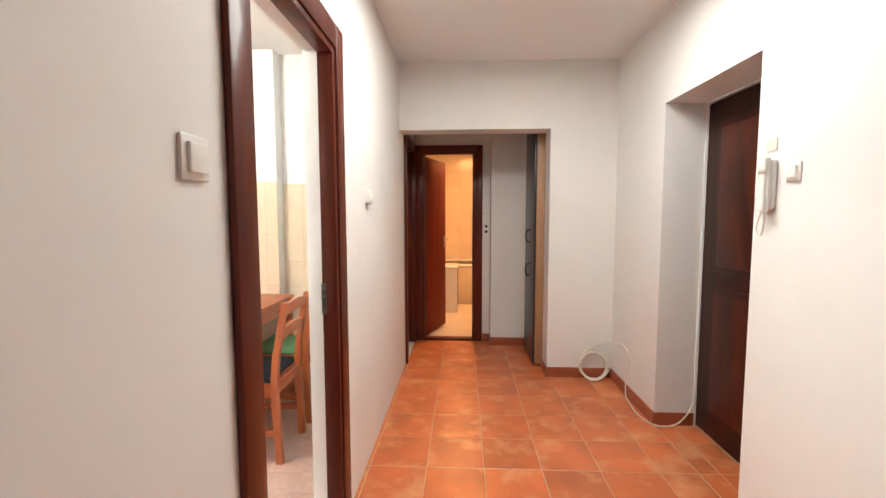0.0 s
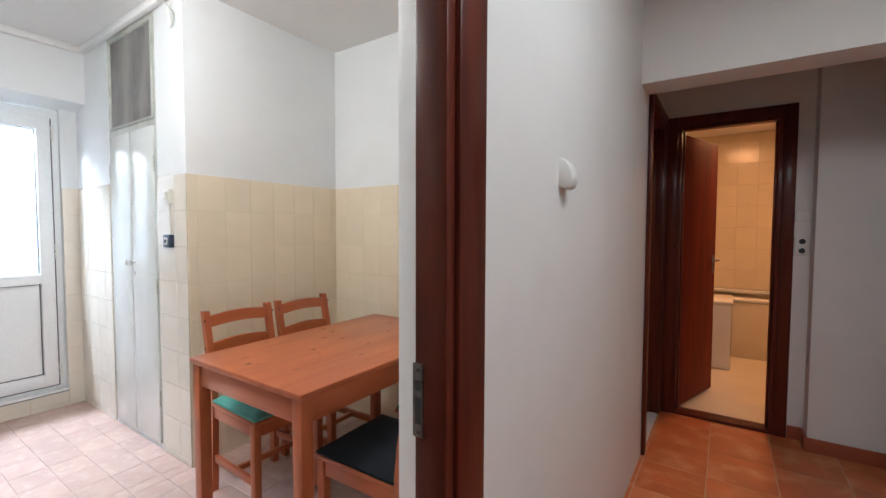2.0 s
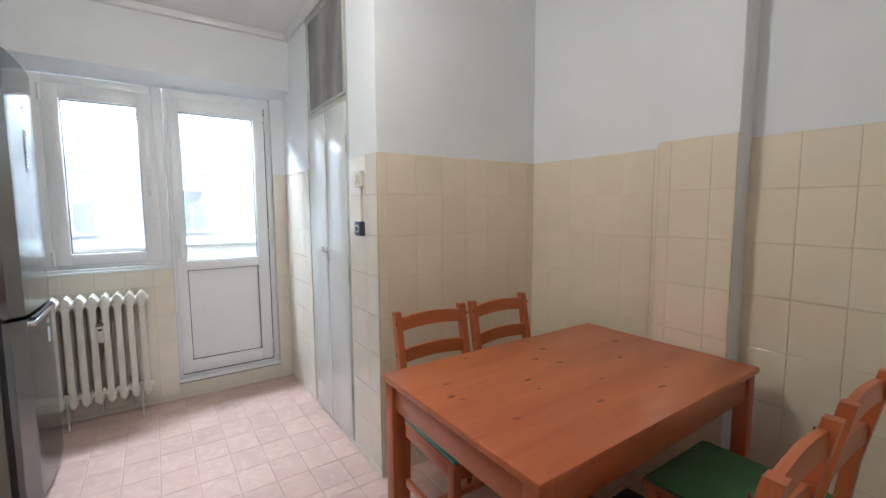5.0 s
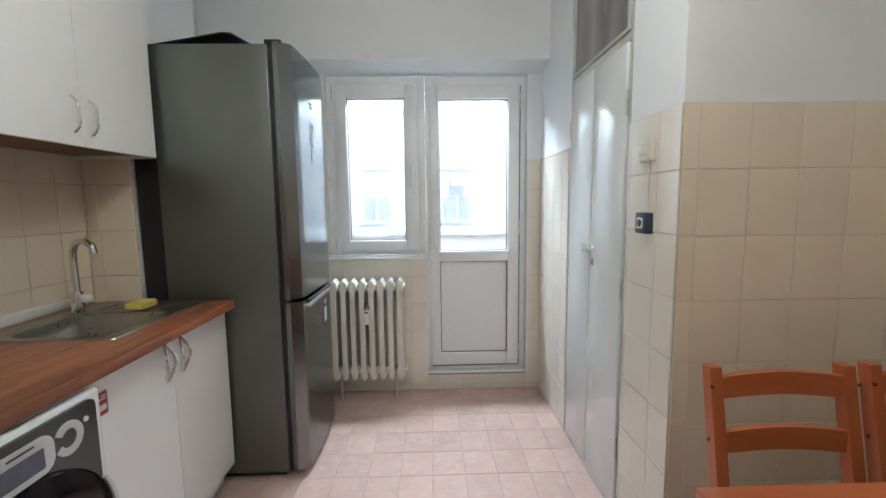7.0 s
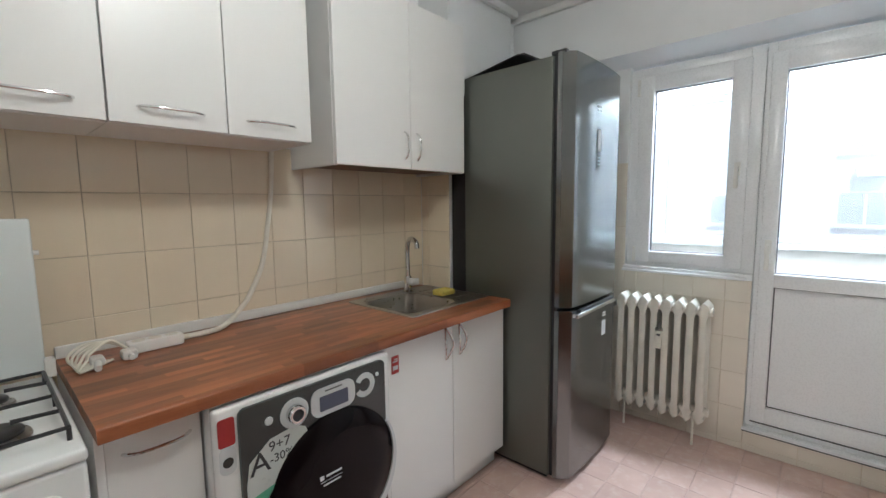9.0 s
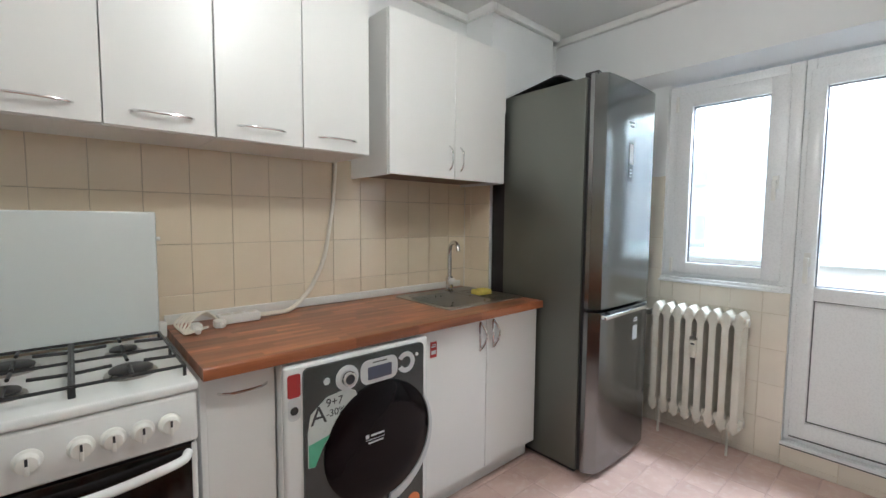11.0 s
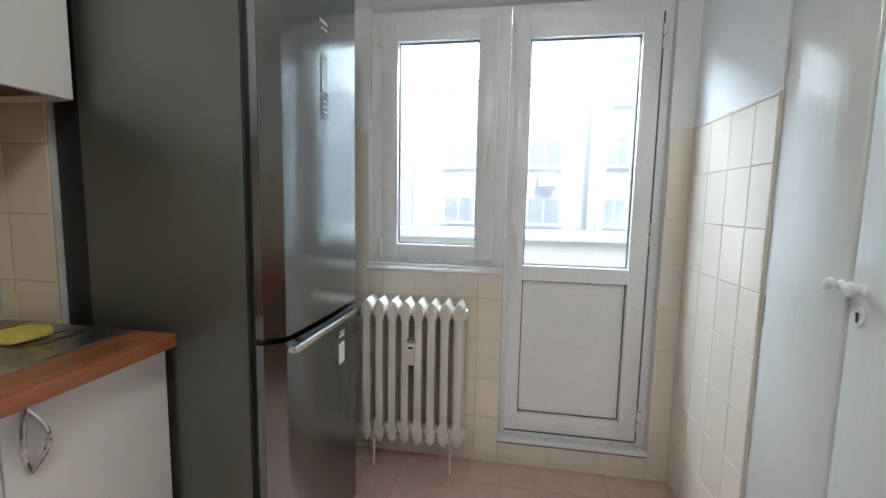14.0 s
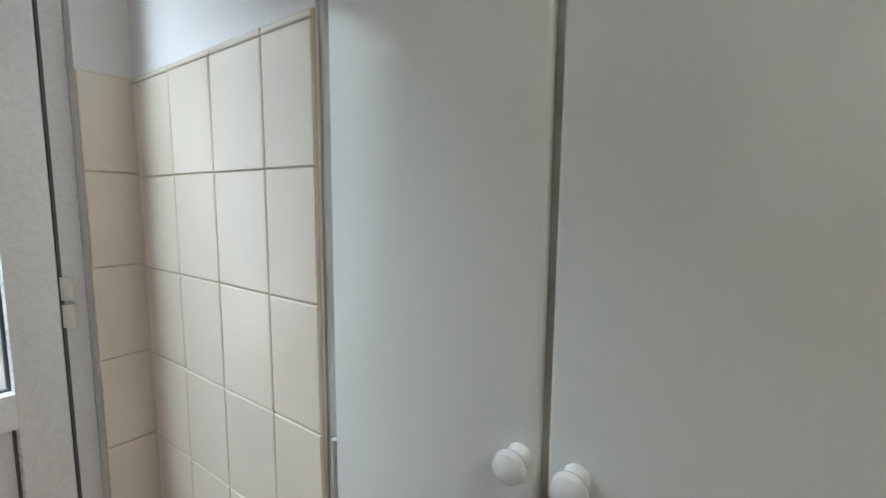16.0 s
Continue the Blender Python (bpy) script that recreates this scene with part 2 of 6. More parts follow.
M = {
    "wall": material("white_wall_paint", (0.80, 0.785, 0.755), 0.75, vary=0.02, scale=1.2, fine=90, bump=0.10, stain=(0.70, 0.68, 0.64), stain_amount=0.25),
    "ceiling": material("ceiling_paint", (0.82, 0.81, 0.79), 0.8, vary=0.02, scale=1.0, fine=80, bump=0.06),
    "kwall": material("kitchen_wall_paint", (0.80, 0.81, 0.81), 0.6, vary=0.025, scale=1.4, fine=70, bump=0.10, stain=(0.72, 0.73, 0.72), stain_amount=0.25),
    "tile": material("cream_wall_tile", (0.80, 0.695, 0.53), 0.08, vary=0.03, scale=3, fine=40, bump=0.02, random_part=0.018, gloss_vary=0.03),
    "tile_white": material("pale_wall_tile", (0.78, 0.72, 0.62), 0.09, vary=0.03, scale=5, fine=40, bump=0.02, random_part=0.03, gloss_vary=0.05),
    "grout_pale": material("pale_wall_grout", (0.64, 0.55, 0.42), 0.9, vary=0.06, scale=9, bump=0.1),
    "grout": material("wall_grout", (0.50, 0.43, 0.33), 0.9, vary=0.1, scale=9, bump=0.1),
    "floor_tile": material("pink_floor_tile", (0.60, 0.425, 0.365), 0.10, vary=0.06, scale=9, fine=160, bump=0.03, stain=(0.66, 0.51, 0.45), stain_amount=0.7, random_part=0.045),
    "floor_grout": material("floor_grout", (0.50, 0.36, 0.31), 0.9, vary=0.12, scale=8, bump=0.1),
    "terracotta": material("terracotta_floor_tile", (0.58, 0.150, 0.048), 0.34, vary=0.20, scale=3.5, fine=90, bump=0.03, stain=(0.76, 0.36, 0.17), stain_amount=0.75, stain_scale=1.8, random_part=0.06),
    "terra_grout": material("terracotta_grout", (0.62, 0.40, 0.26), 0.85, vary=0.1, scale=8),
    "skirting": material("terracotta_skirting", (0.34, 0.09, 0.045), 0.3, vary=0.12, scale=7, random_part=0.06),
    "mahogany": wood("mahogany_door_wood", (0.155, 0.032, 0.016), (0.065, 0.013, 0.008), 0.34, along=(1, 1, 0.07), scale=16, coat=0.1),
    # mahogany made redder, with the orange bathroom glow put into its colour
    "mahogany_matt": wood("dull_mahogany", (0.25, 0.024, 0.009), (0.14, 0.013, 0.006), 0.6, along=(1, 1, 0.07), scale=16),
    "entrance": wood("dark_entrance_door_wood", (0.060, 0.015, 0.009), (0.020, 0.006, 0.004), 0.36, along=(1, 1, 0.08), scale=12, coat=0.0),
    # reddish wood; its coarse dark grain paints in blotchy varnish reflections
    "entrance_panel": wood("reddish_door_panel_wood", (0.115, 0.023, 0.009), (0.028, 0.008, 0.005), 0.30, along=(1, 1, 0.25), scale=6, coat=0.0),
    "pine": wood("antique_pine", (0.55, 0.165, 0.055), (0.40, 0.094, 0.028), 0.33, along=(1, 0.14, 1), scale=12, coat=0.15),
    "pine_x": wood("antique_pine_across", (0.55, 0.165, 0.055), (0.40, 0.094, 0.028), 0.33, along=(0.14, 1, 1), scale=12, coat=0.15),
    "pine_z": wood("antique_pine_upright", (0.55, 0.165, 0.055), (0.40, 0.094, 0.028), 0.33, along=(1, 1, 0.14), scale=12, coat=0.15),
    "knot": material("pine_knot", (0.14, 0.032, 0.013), 0.45, vary=0.2, scale=40),
    "stave": wood("acacia_worktop", (0.44, 0.165, 0.070), (0.23, 0.070, 0.029), 0.30, along=(0.10, 1, 1), scale=26, random_part=0.42, coat=0.05),
    "melamine": material("white_melamine", (0.80, 0.80, 0.785), 0.33, vary=0.012, scale=2, fine=200, bump=0.01),
    "hardboard": material("brown_hardboard", (0.20, 0.12, 0.075), 0.6, vary=0.1, scale=8, fine=150, bump=0.08),
    "pvc": material("white_pvc", (0.85, 0.86, 0.865), 0.28, vary=0.01, scale=2, fine=120, bump=0.005),
    # rubber gaskets, and the shadow strip under the balcony door sill
    "pvc_dark": material("dark_gasket", (0.10, 0.10, 0.105), 0.6, vary=0.1),
    "gloss_paint": material("pale_green_gloss_paint", (0.715, 0.735, 0.705), 0.08, vary=0.02, scale=1.6, fine=70, bump=0.24, stretch=(1, 1, 0.07), stain=(0.70, 0.70, 0.66), stain_amount=0.35, depth=0.003),
    "frame_paint": material("greyed_frame_paint", (0.50, 0.51, 0.46), 0.4, vary=0.12, scale=6, bump=0.08, stain=(0.36, 0.34, 0.29), stain_amount=0.6),
    "enamel": material("white_enamel", (0.80, 0.81, 0.80), 0.18, vary=0.01, scale=3),
    "lid": material("pale_enamel_lid", (0.72, 0.76, 0.75), 0.22, vary=0.015, scale=3),
    "black": material("black_enamel", (0.015, 0.015, 0.016), 0.35, vary=0.15, scale=12),
    "dark_glass": material("smoked_glass", (0.010, 0.008, 0.008), 0.10, vary=0.1, scale=4, bump=0, gloss_vary=0.0),
    "dark_door": material("dark_plum_plastic", (0.006, 0.004, 0.005), 0.07, vary=0.08, scale=3, bump=0, gloss_vary=0.0),
    "fridge": material("dark_stainless", (0.245, 0.256, 0.256), 0.17, metal=0.97, vary=0.04, scale=1.5, fine=220, bump=0.02, stretch=(1, 1, 0.05)),
    "fridge_side": material("grey_fridge_side", (0.17, 0.178, 0.158), 0.36, metal=0.7, vary=0.04, scale=1.4, fine=240, bump=0.03),
    "panel_grey": material("graphite_panel", (0.085, 0.095, 0.095), 0.22, metal=0.8, vary=0.05, scale=2, bump=0, gloss_vary=0.02),
    "steel": material("brushed_steel", (0.36, 0.34, 0.31), 0.30, metal=1.0, vary=0.05, scale=4, fine=60, bump=0),
    "worn_steel": material("worn_steel_plate", (0.17, 0.155, 0.14), 0.35, metal=1.0, vary=0.25, scale=30, fine=200, bump=0.1, stain=(0.10, 0.07, 0.05), stain_amount=0.7),
    "chrome": material("chrome", (0.72, 0.72, 0.72), 0.12, metal=1.0, vary=0.02, bump=0),
    "radiator": material("aged_radiator_paint", (0.74, 0.71, 0.63), 0.35, vary=0.05, scale=5, fine=60, bump=0.12, stain=(0.60, 0.54, 0.43), stain_amount=0.4),
    "plastic": material("white_plastic", (0.80, 0.79, 0.75), 0.35, vary=0.015),
    "old_plastic": material("ivory_plastic", (0.72, 0.69, 0.60), 0.4, vary=0.02),
    "navy": material("dark_blue_plastic", (0.035, 0.05, 0.08), 0.35, vary=0.05),
    "red": material("red_sticker", (0.38, 0.03, 0.03), 0.4, vary=0.05),
    "green": material("green_print", (0.10, 0.38, 0.24), 0.4, vary=0.15, scale=14),
    "label_grey": material("grey_printed_film", (0.56, 0.60, 0.58), 0.3, vary=0.05, scale=10),
    "screen": material("grey_display", (0.075, 0.085, 0.13), 0.15, vary=0.05, bump=0, gloss_vary=0.0),
    "orange": material("orange_print", (0.70, 0.20, 0.06), 0.4, vary=0.05),
    "ink": material("dark_ink", (0.03, 0.03, 0.035), 0.5, vary=0.05),
    "silver": material("silver_print", (0.58, 0.60, 0.61), 0.35, vary=0.03),
    "teal": material("teal_cushion_cloth", (0.13, 0.40, 0.33), 0.95, vary=0.12, scale=8, fine=300, bump=0.5),
    "moss": material("green_cushion_cloth", (0.085, 0.20, 0.09), 0.95, vary=0.12, scale=8, fine=300, bump=0.5),
    "black_cloth": material("dark_cushion_cloth", (0.018, 0.022, 0.028), 0.95, vary=0.15, scale=8, fine=300, bump=0.5),
    "sponge": material("yellow_sponge", (0.75, 0.62, 0.13), 0.95, vary=0.1, scale=40, fine=200, bump=0.6),
    "cable": material("white_cable", (0.80, 0.76, 0.66), 0.45, vary=0.03),
    "oak": wood("pale_oak_edge", (0.50, 0.30, 0.17), (0.38, 0.21, 0.11), 0.45, along=(1, 1, 0.08), scale=16),
    "wenge": material("dark_grey_laminate", (0.028, 0.030, 0.036), 0.30, vary=0.08, scale=3),
    "bath_tile": material("bathroom_tile", (0.78, 0.70, 0.55), 0.2, vary=0.04, scale=4, random_part=0.03),
    "marble": material("pale_threshold", (0.76, 0.75, 0.73), 0.35, vary=0.05, scale=9),
    "glass": glass("window_glass", 0.04),
    # streaky dirt, made heavier to wash out the view like glare
    "streaked_glass": glass("streaked_balcony_glass", 0.18),
    # film greys the transom pane in place of its reflection and lit interior
    "greyed_glass": glass("dusty_pantry_glass", 0.38),
    "cream_paint": material("cream_parapet_paint", (0.78, 0.70, 0.62), 0.7, vary=0.04, scale=2, fine=50, bump=0.1),
    "facade": material("pale_render", (0.64, 0.585, 0.55), 0.9, vary=0.05, scale=0.4, fine=8, bump=0.1, stain=(0.58, 0.58, 0.6), stain_amount=0.5),
    "far_glass": material("far_window_glass", (0.36, 0.37, 0.38), 0.30, vary=0.3, scale=0.7, bump=0),
    "concrete": material("concrete", (0.5, 0.49, 0.47), 0.9, vary=0.08, scale=1.0, bump=0.1),
}
for glazed in ("tile", "tile_white", "gloss_paint"):
    M[glazed].node_tree.nodes["Principled BSDF"].inputs["Specular IOR Level"].default_value = 0.85
for dull in ("mahogany", "mahogany_matt", "entrance", "entrance_panel", "black_cloth", "dark_door"):
    M[dull].node_tree.nodes["Principled BSDF"].inputs["Specular IOR Level"].default_value = 0.15


# ---- mesh helpers ----
def box(bm, x0, y0, z0, x1, y1, z1, bevel=0.0, segments=2):
    """Adds an upright box between two corners, with rounded edges if bevel is given."""
    m = Matrix.Translation(((x0 + x1) / 2, (y0 + y1) / 2, (z0 + z1) / 2)) @ Matrix.Diagonal((abs(x1 - x0), abs(y1 - y0), abs(z1 - z0), 1))
    vs = bmesh.ops.create_cube(bm, size=1, matrix=m)["verts"]
    if bevel:
        edges = list({e for v in vs for e in v.link_edges})
        bmesh.ops.bevel(bm, geom=edges, offset=bevel, segments=segments, affect="EDGES", profile=0.5)
    return bm


def cyl(bm, a, b, r, r2=None, n=20, caps=True):
    """Adds a round bar from a to b."""
    a, b = Vector(a), Vector(b)
    turn = (b - a).to_track_quat("Z", "Y").to_matrix().to_4x4()
    m = Matrix.Translation((a + b) / 2) @ turn
    bmesh.ops.create_cone(bm, cap_ends=caps, segments=n, radius1=r, radius2=r if r2 is None else r2, depth=(b - a).length, matrix=m)
    return bm


def ball(bm, c, rx, ry=None, rz=None, n=16):
    m = Matrix.Translation(c) @ Matrix.Diagonal((rx, ry or rx, rz or rx, 1))
    bmesh.ops.create_uvsphere(bm, u_segments=n, v_segments=max(8, n // 2 + 2), radius=1, matrix=m)
    return bm


def lathe(bm, profile, centre, axis="Z", n=28):
    """Turns a profile of (radius, height) round an axis through centre."""
    turn = {"Z": Matrix.Identity(3), "Y": Matrix.Rotation(-math.pi / 2, 3, "X"), "X": Matrix.Rotation(math.pi / 2, 3, "Y")}[axis]
    rings = []
    for r, h in profile:
        rings.append([bm.verts.new(Vector(centre) + turn @ Vector((r * math.cos(2 * math.pi * k / n), r * math.sin(2 * math.pi * k / n), h))) for k in range(n)])
    for p, q in zip(rings, rings[1:]):
        for k in range(n):
            bm.faces.new((p[k], p[(k + 1) % n], q[(k + 1) % n], q[k]))
    if profile[0][0] > 1e-5:
        bm.faces.new(rings[0][::-1])
    if profile[-1][0] > 1e-5:
        bm.faces.new(rings[-1])
    bmesh.ops.remove_doubles(bm, verts=bm.verts[:], dist=1e-6)
    return bm


def tube(bm, points, r, n=8, smooth=6):
    """A round cord through the points, eased by a Catmull-Rom curve."""
    pts = [Vector(p) for p in points]
    ext = [2 * pts[0] - pts[1]] + pts + [2 * pts[-1] - pts[-2]]
    line = []
    for i in range(1, len(ext) - 2):
        p0, p1, p2, p3 = ext[i - 1:i + 3]
        for k in range(smooth):
            t = k / smooth
            line.append(0.5 * (2 * p1 + (p2 - p0) * t + (2 * p0 - 5 * p1 + 4 * p2 - p3) * t * t + (3 * p1 - p0 - 3 * p2 + p3) * t ** 3))
    line.append(pts[-1])
    rings, up = [], Vector((0.13, 0.21, 0.97))
    for i, p in enumerate(line):
        d = (line[min(i + 1, len(line) - 1)] - line[max(i - 1, 0)]).normalized()
        s = d.cross(up)
        s = (s if s.length > 1e-4 else d.cross(Vector((1, 0, 0)))).normalized()
        u = s.cross(d)
        rings.append([bm.verts.new(p + r * (s * math.cos(2 * math.pi * k / n) + u * math.sin(2 * math.pi * k / n))) for k in range(n)])
    for a, b in zip(rings, rings[1:]):
        for k in range(n):
            bm.faces.new((a[k], a[(k + 1) % n], b[(k + 1) % n], b[k]))
    bm.faces.new(rings[0][::-1])
    bm.faces.new(rings[-1])
    return bm


def plate(bm, outline, depth, m=Matrix.Identity(4)):
    """A flat plate: an outline in its own xy plane, given a thickness along its z, at the pose m."""
    lo = [bm.verts.new(m @ Vector((x, y, 0))) for x, y in outline]
    hi = [bm.verts.new(m @ Vector((x, y, depth))) for x, y in outline]
    k = len(outline)
    bm.faces.new(lo[::-1])
    bm.faces.new(hi)
    for i in range(k):
        bm.faces.new((lo[i], lo[(i + 1) % k], hi[(i + 1) % k], hi[i]))
    return bm


def rounded(w, h, r, n=6):
    """The outline of a rounded rectangle about the origin."""
    out = []
    for cx, cy, a0 in ((w / 2 - r, h / 2 - r, 0), (-w / 2 + r, h / 2 - r, 90), (-w / 2 + r, -h / 2 + r, 180), (w / 2 - r, -h / 2 + r, 270)):
        for k in range(n + 1):
            a = radians(a0 + 90 * k / n)
            out.append((cx + r * math.cos(a), cy + r * math.sin(a)))
    return out


def mesh_of(name, bm, mat, soft=True):
    me = bpy.data.meshes.new(name)
    bmesh.ops.recalc_face_normals(bm, faces=bm.faces[:])
    bm.to_mesh(me)
    bm.free()
    me.materials.append(M[mat])
    if soft:
        me.shade_smooth()
        me.set_sharp_from_angle(angle=radians(38))
    return me


def thing(name, bm, mat, label, category, group="", kind=""):
    ob = new(name, mesh_of(name, bm, mat))
    return tagged(ob, label, category, group, kind)


def holder(name, place, label, category, group=""):
    ob = new(name)
    ob.empty_display_size = 0.1
    ob.matrix_world = Matrix.Translation(place)
    return tagged(ob, label, category, group)


def part(name, bm, mat, parent, label=""):
    """One mesh under a thing or under a part; the bmesh is in the parent's own space."""
    ob = new(name, mesh_of(name, bm, mat))
    ob.parent = parent
    return tagged(ob, label)


def B():
    return bmesh.new()


def structure(name, bm, mat, label, category=""):
    return thing(name, bm, mat, label, category or name.split("_")[0], kind="structure")


def holed(bm, axis, a0, a1, u0, u1, z0, z1, holes):
    """A wall slab: thickness a0..a1 across axis 'x' or 'y', length u0..u1, with rectangular openings (u0, u1, z0, z1)."""
    us = sorted({u0, u1, *[v for h in holes for v in h[:2]]})
    for p, q in zip(us, us[1:]):
        spans = [(z0, z1)]
        for h in holes:
            if h[0] <= p + 1e-6 and h[1] >= q - 1e-6:
                spans = [s for lo, hi in spans for s in ((lo, min(hi, h[2])), (max(lo, h[3]), hi)) if s[1] - s[0] > 1e-4]
        for lo, hi in spans:
            if axis == "x":
                box(bm, a0, p, lo, a1, q, hi)
            else:
                box(bm, p, a0, lo, q, a1, hi)
    return bm


# ---- plan ----
KC, HC = 2.53, 2.545                      # ceilings of kitchen and hall
XH, XK = -0.465, -0.59                    # hall face and kitchen face of the wall between them
XE, YA, YV = 1.265, 3.95, 4.93            # hall east wall, arch wall, bathroom wall
XW, YS, YN, YP, XP = -4.03, 0.44, 3.711, 2.695, -2.437  # kitchen: window wall, counter wall, niche wall, pantry front and side
KFX, KFY = 0.192, 0.155                   # kitchen floor tile pitch
TT = 1.57                                 # top of the wall tiling

# ---- the shell ----
b = B(); box(b, -4.20, YS - 0.12, -0.20, XK + 0.06, YN + 0.12, -0.0018)
kitchen_floor = structure("floor_kitchen", b, "floor_grout", "pink square-tiled kitchen floor", "floor")
b = B(); box(b, XH - 0.055, -1.2, -0.20, 1.75, 5.0, -0.0015)
hall_floor = structure("floor_hall", b, "terra_grout", "glossy orange terracotta tiled hall floor", "floor")
b = B(); box(b, -0.75, 5.0, -0.20, 1.2, 7.7, 0.0)
structure("floor_bathroom", b, "bath_tile", "pale bathroom floor", "floor")

b = B(); box(b, -4.20, YS - 0.12, KC, XK, YN + 0.12, KC + 0.15)
structure("ceiling_kitchen", b, "ceiling", "plain white kitchen ceiling", "ceiling")
b = B(); box(b, XK, -1.2, HC, 1.75, 5.03, HC + 0.15)
structure("ceiling_hall", b, "ceiling", "plain white hall ceiling", "ceiling")
b = B(); box(b, -0.75, 5.03, 2.42, 1.2, 7.7, 2.57)
structure("ceiling_bathroom", b, "ceiling", "bathroom ceiling", "ceiling")

b = B(); holed(b, "x", XK, XH, -1.2, 5.03, 0, HC, [(1.49, 2.203, 0, 1.98), (4.25, 4.86, 0, 2.0)])
structure("wall_hall_west", b, "wall", "white painted wall between hall and kitchen", "wall")
b = B(); plate(b, [(XK + 0.001, 2.2028), (-0.586, 2.196), (-0.572, 2.190), (-0.515, 2.1802), (XH - 0.001, 2.1802), (XH - 0.001, 2.2028)], 1.9798, pose(0, 0, 0))
structure("reveal_kitchen", b, "kwall", "white rounded plaster reveal of the kitchen opening", "reveal")
b = B(); holed(b, "x", XE, 1.515, -1.2, YA + 0.2, 0, HC, [(2.34, 3.165, 0, 2.0)])
structure("wall_hall_east", b, "wall", "white painted hall wall with the entrance recess", "wall")
b = B(); box(b, 1.60, 2.2, 0, 1.70, 3.3, HC)
structure("wall_landing", b, "wall", "wall behind the entrance door", "wall")
b = B(); box(b, XH, -1.32, 0, XE, -1.2, HC)
structure("wall_hall_south", b, "wall", "white painted end wall of the hall", "wall")
b = B(); holed(b, "y", YA, YA + 0.2, XH, XE, 0, HC, [(XH, 0.742, 0, 2.015)])
structure("wall_arch", b, "wall", "white painted wall with a square archway", "wall")
b = B(); holed(b, "y", YV, 5.03, XH, 0.90, 0, HC, [(-0.385, 0.19, 0, 1.99)])
box(b, 0.331, 4.79, 0, 0.90, YV, HC)
structure("wall_bathroom", b, "wall", "white painted wall round the bathroom door", "wall")
b = B(); box(b, 0.775, YA + 0.2, 0, 0.90, 4.79, HC)
structure("wall_vestibule_east", b, "wall", "white painted side wall behind the dark closet door", "wall")
b = B(); box(b, -1.45, 4.1, 0, -1.35, 5.0, 2.5); box(b, -1.35, 4.1, 0, XK, 4.15, 2.5); box(b, -1.35, 4.95, 0, XK, 5.0, 2.5); box(b, -1.45, 4.1, 2.5, XK, 5.0, 2.6); box(b, -1.45, 4.1, -0.1, XK, 5.0, -0.005)
structure("wall_side_room", b, "wall", "pale walls of the room beside the bathroom", "wall")
b = B(); box(b, -0.85, 5.03, 0, -0.75, 7.7, 2.42); box(b, 1.2, 5.03, 0, 1.3, 7.7, 2.42); box(b, -0.85, 7.7, 0, 1.3, 7.8, 2.42)
structure("wall_bathroom_inner", b, "grout", "bathroom walls behind the tiling", "wall")

b = B(); holed(b, "x", -4.20, XW, YS - 0.12, YN + 0.12, 0, KC, [(1.286, 1.93, 0.95, 2.125), (1.93, 2.60, 0.13, 2.125)])
structure("wall_window", b, "kwall", "white painted kitchen wall with window and balcony door", "wall")
b = B()
plate(b, [(-4.03, 2.12), (-4.03, KC), (-3.84, KC), (-3.84, 2.148)], YP - YS, pose(0, YP, 0, 90, 0, 0))
structure("beam_window", b, "kwall", "white painted beam over the kitchen window", "beam")
b = B(); box(b, XW, YS - 0.12, 0, XK, YS, KC); box(b, -3.71, YS, 0, -3.11, 0.655, KC)
structure("wall_counter", b, "kwall", "white painted kitchen wall behind the worktop", "wall")
b = B(); box(b, -4.20, YN, 0, XK, YN + 0.12, KC); box(b, -1.619, 3.60, 0, -1.33, YN, KC)
structure("wall_niche", b, "kwall", "white painted dining niche wall with a shallow column", "wall")
b = B(); holed(b, "y", YP, YP + 0.08, XW, XP, 0, KC, [(-3.44, -2.76, 0.02, 2.505)]); box(b, XP - 0.08, YP + 0.08, 0, XP, YN, KC)
structure("wall_pantry", b, "kwall", "white painted pantry wall", "wall")
b = B(); box(b, -3.98, 3.40, 0.0, -2.53, 3.44, KC)
structure("wall_pantry_back", b, "kwall", "plain wall inside the pantry", "wall")

# trims along the kitchen ceiling
for n, (p, q) in enumerate((((-3.84, YS, KC - 0.045), (-3.805, YP, KC)), ((-3.805, YP - 0.035, KC - 0.045), (XP, YP, KC)), ((-3.11, YS, KC - 0.045), (XK, YS + 0.035, KC)), ((-3.11, YS + 0.035, KC - 0.045), (-3.075, 0.69, KC)), ((-3.745, 0.655, KC - 0.045), (-3.11, 0.69, KC)))):
    b = B(); box(b, *p, *q, 0.008)
    structure("trim_ceiling_%d" % (n + 1), b, "ceiling", "narrow white moulding along the ceiling", "trim")


# heating riser in the corner over the fridge
b = B(); cyl(b, (-3.79, 0.60, 0.0), (-3.79, 0.60, KC - 0.046), 0.024, n=16); riser = thing("riser_pipe", b, "kwall", "white painted riser pipe in the kitchen corner", "pipe")
b = B(); lathe(b, [(0.034, 0), (0.034, 0.006), (0.0245, 0.012)], (-3.79, 0.60, KC - 0.060)); part("collar", b, "kwall", riser)


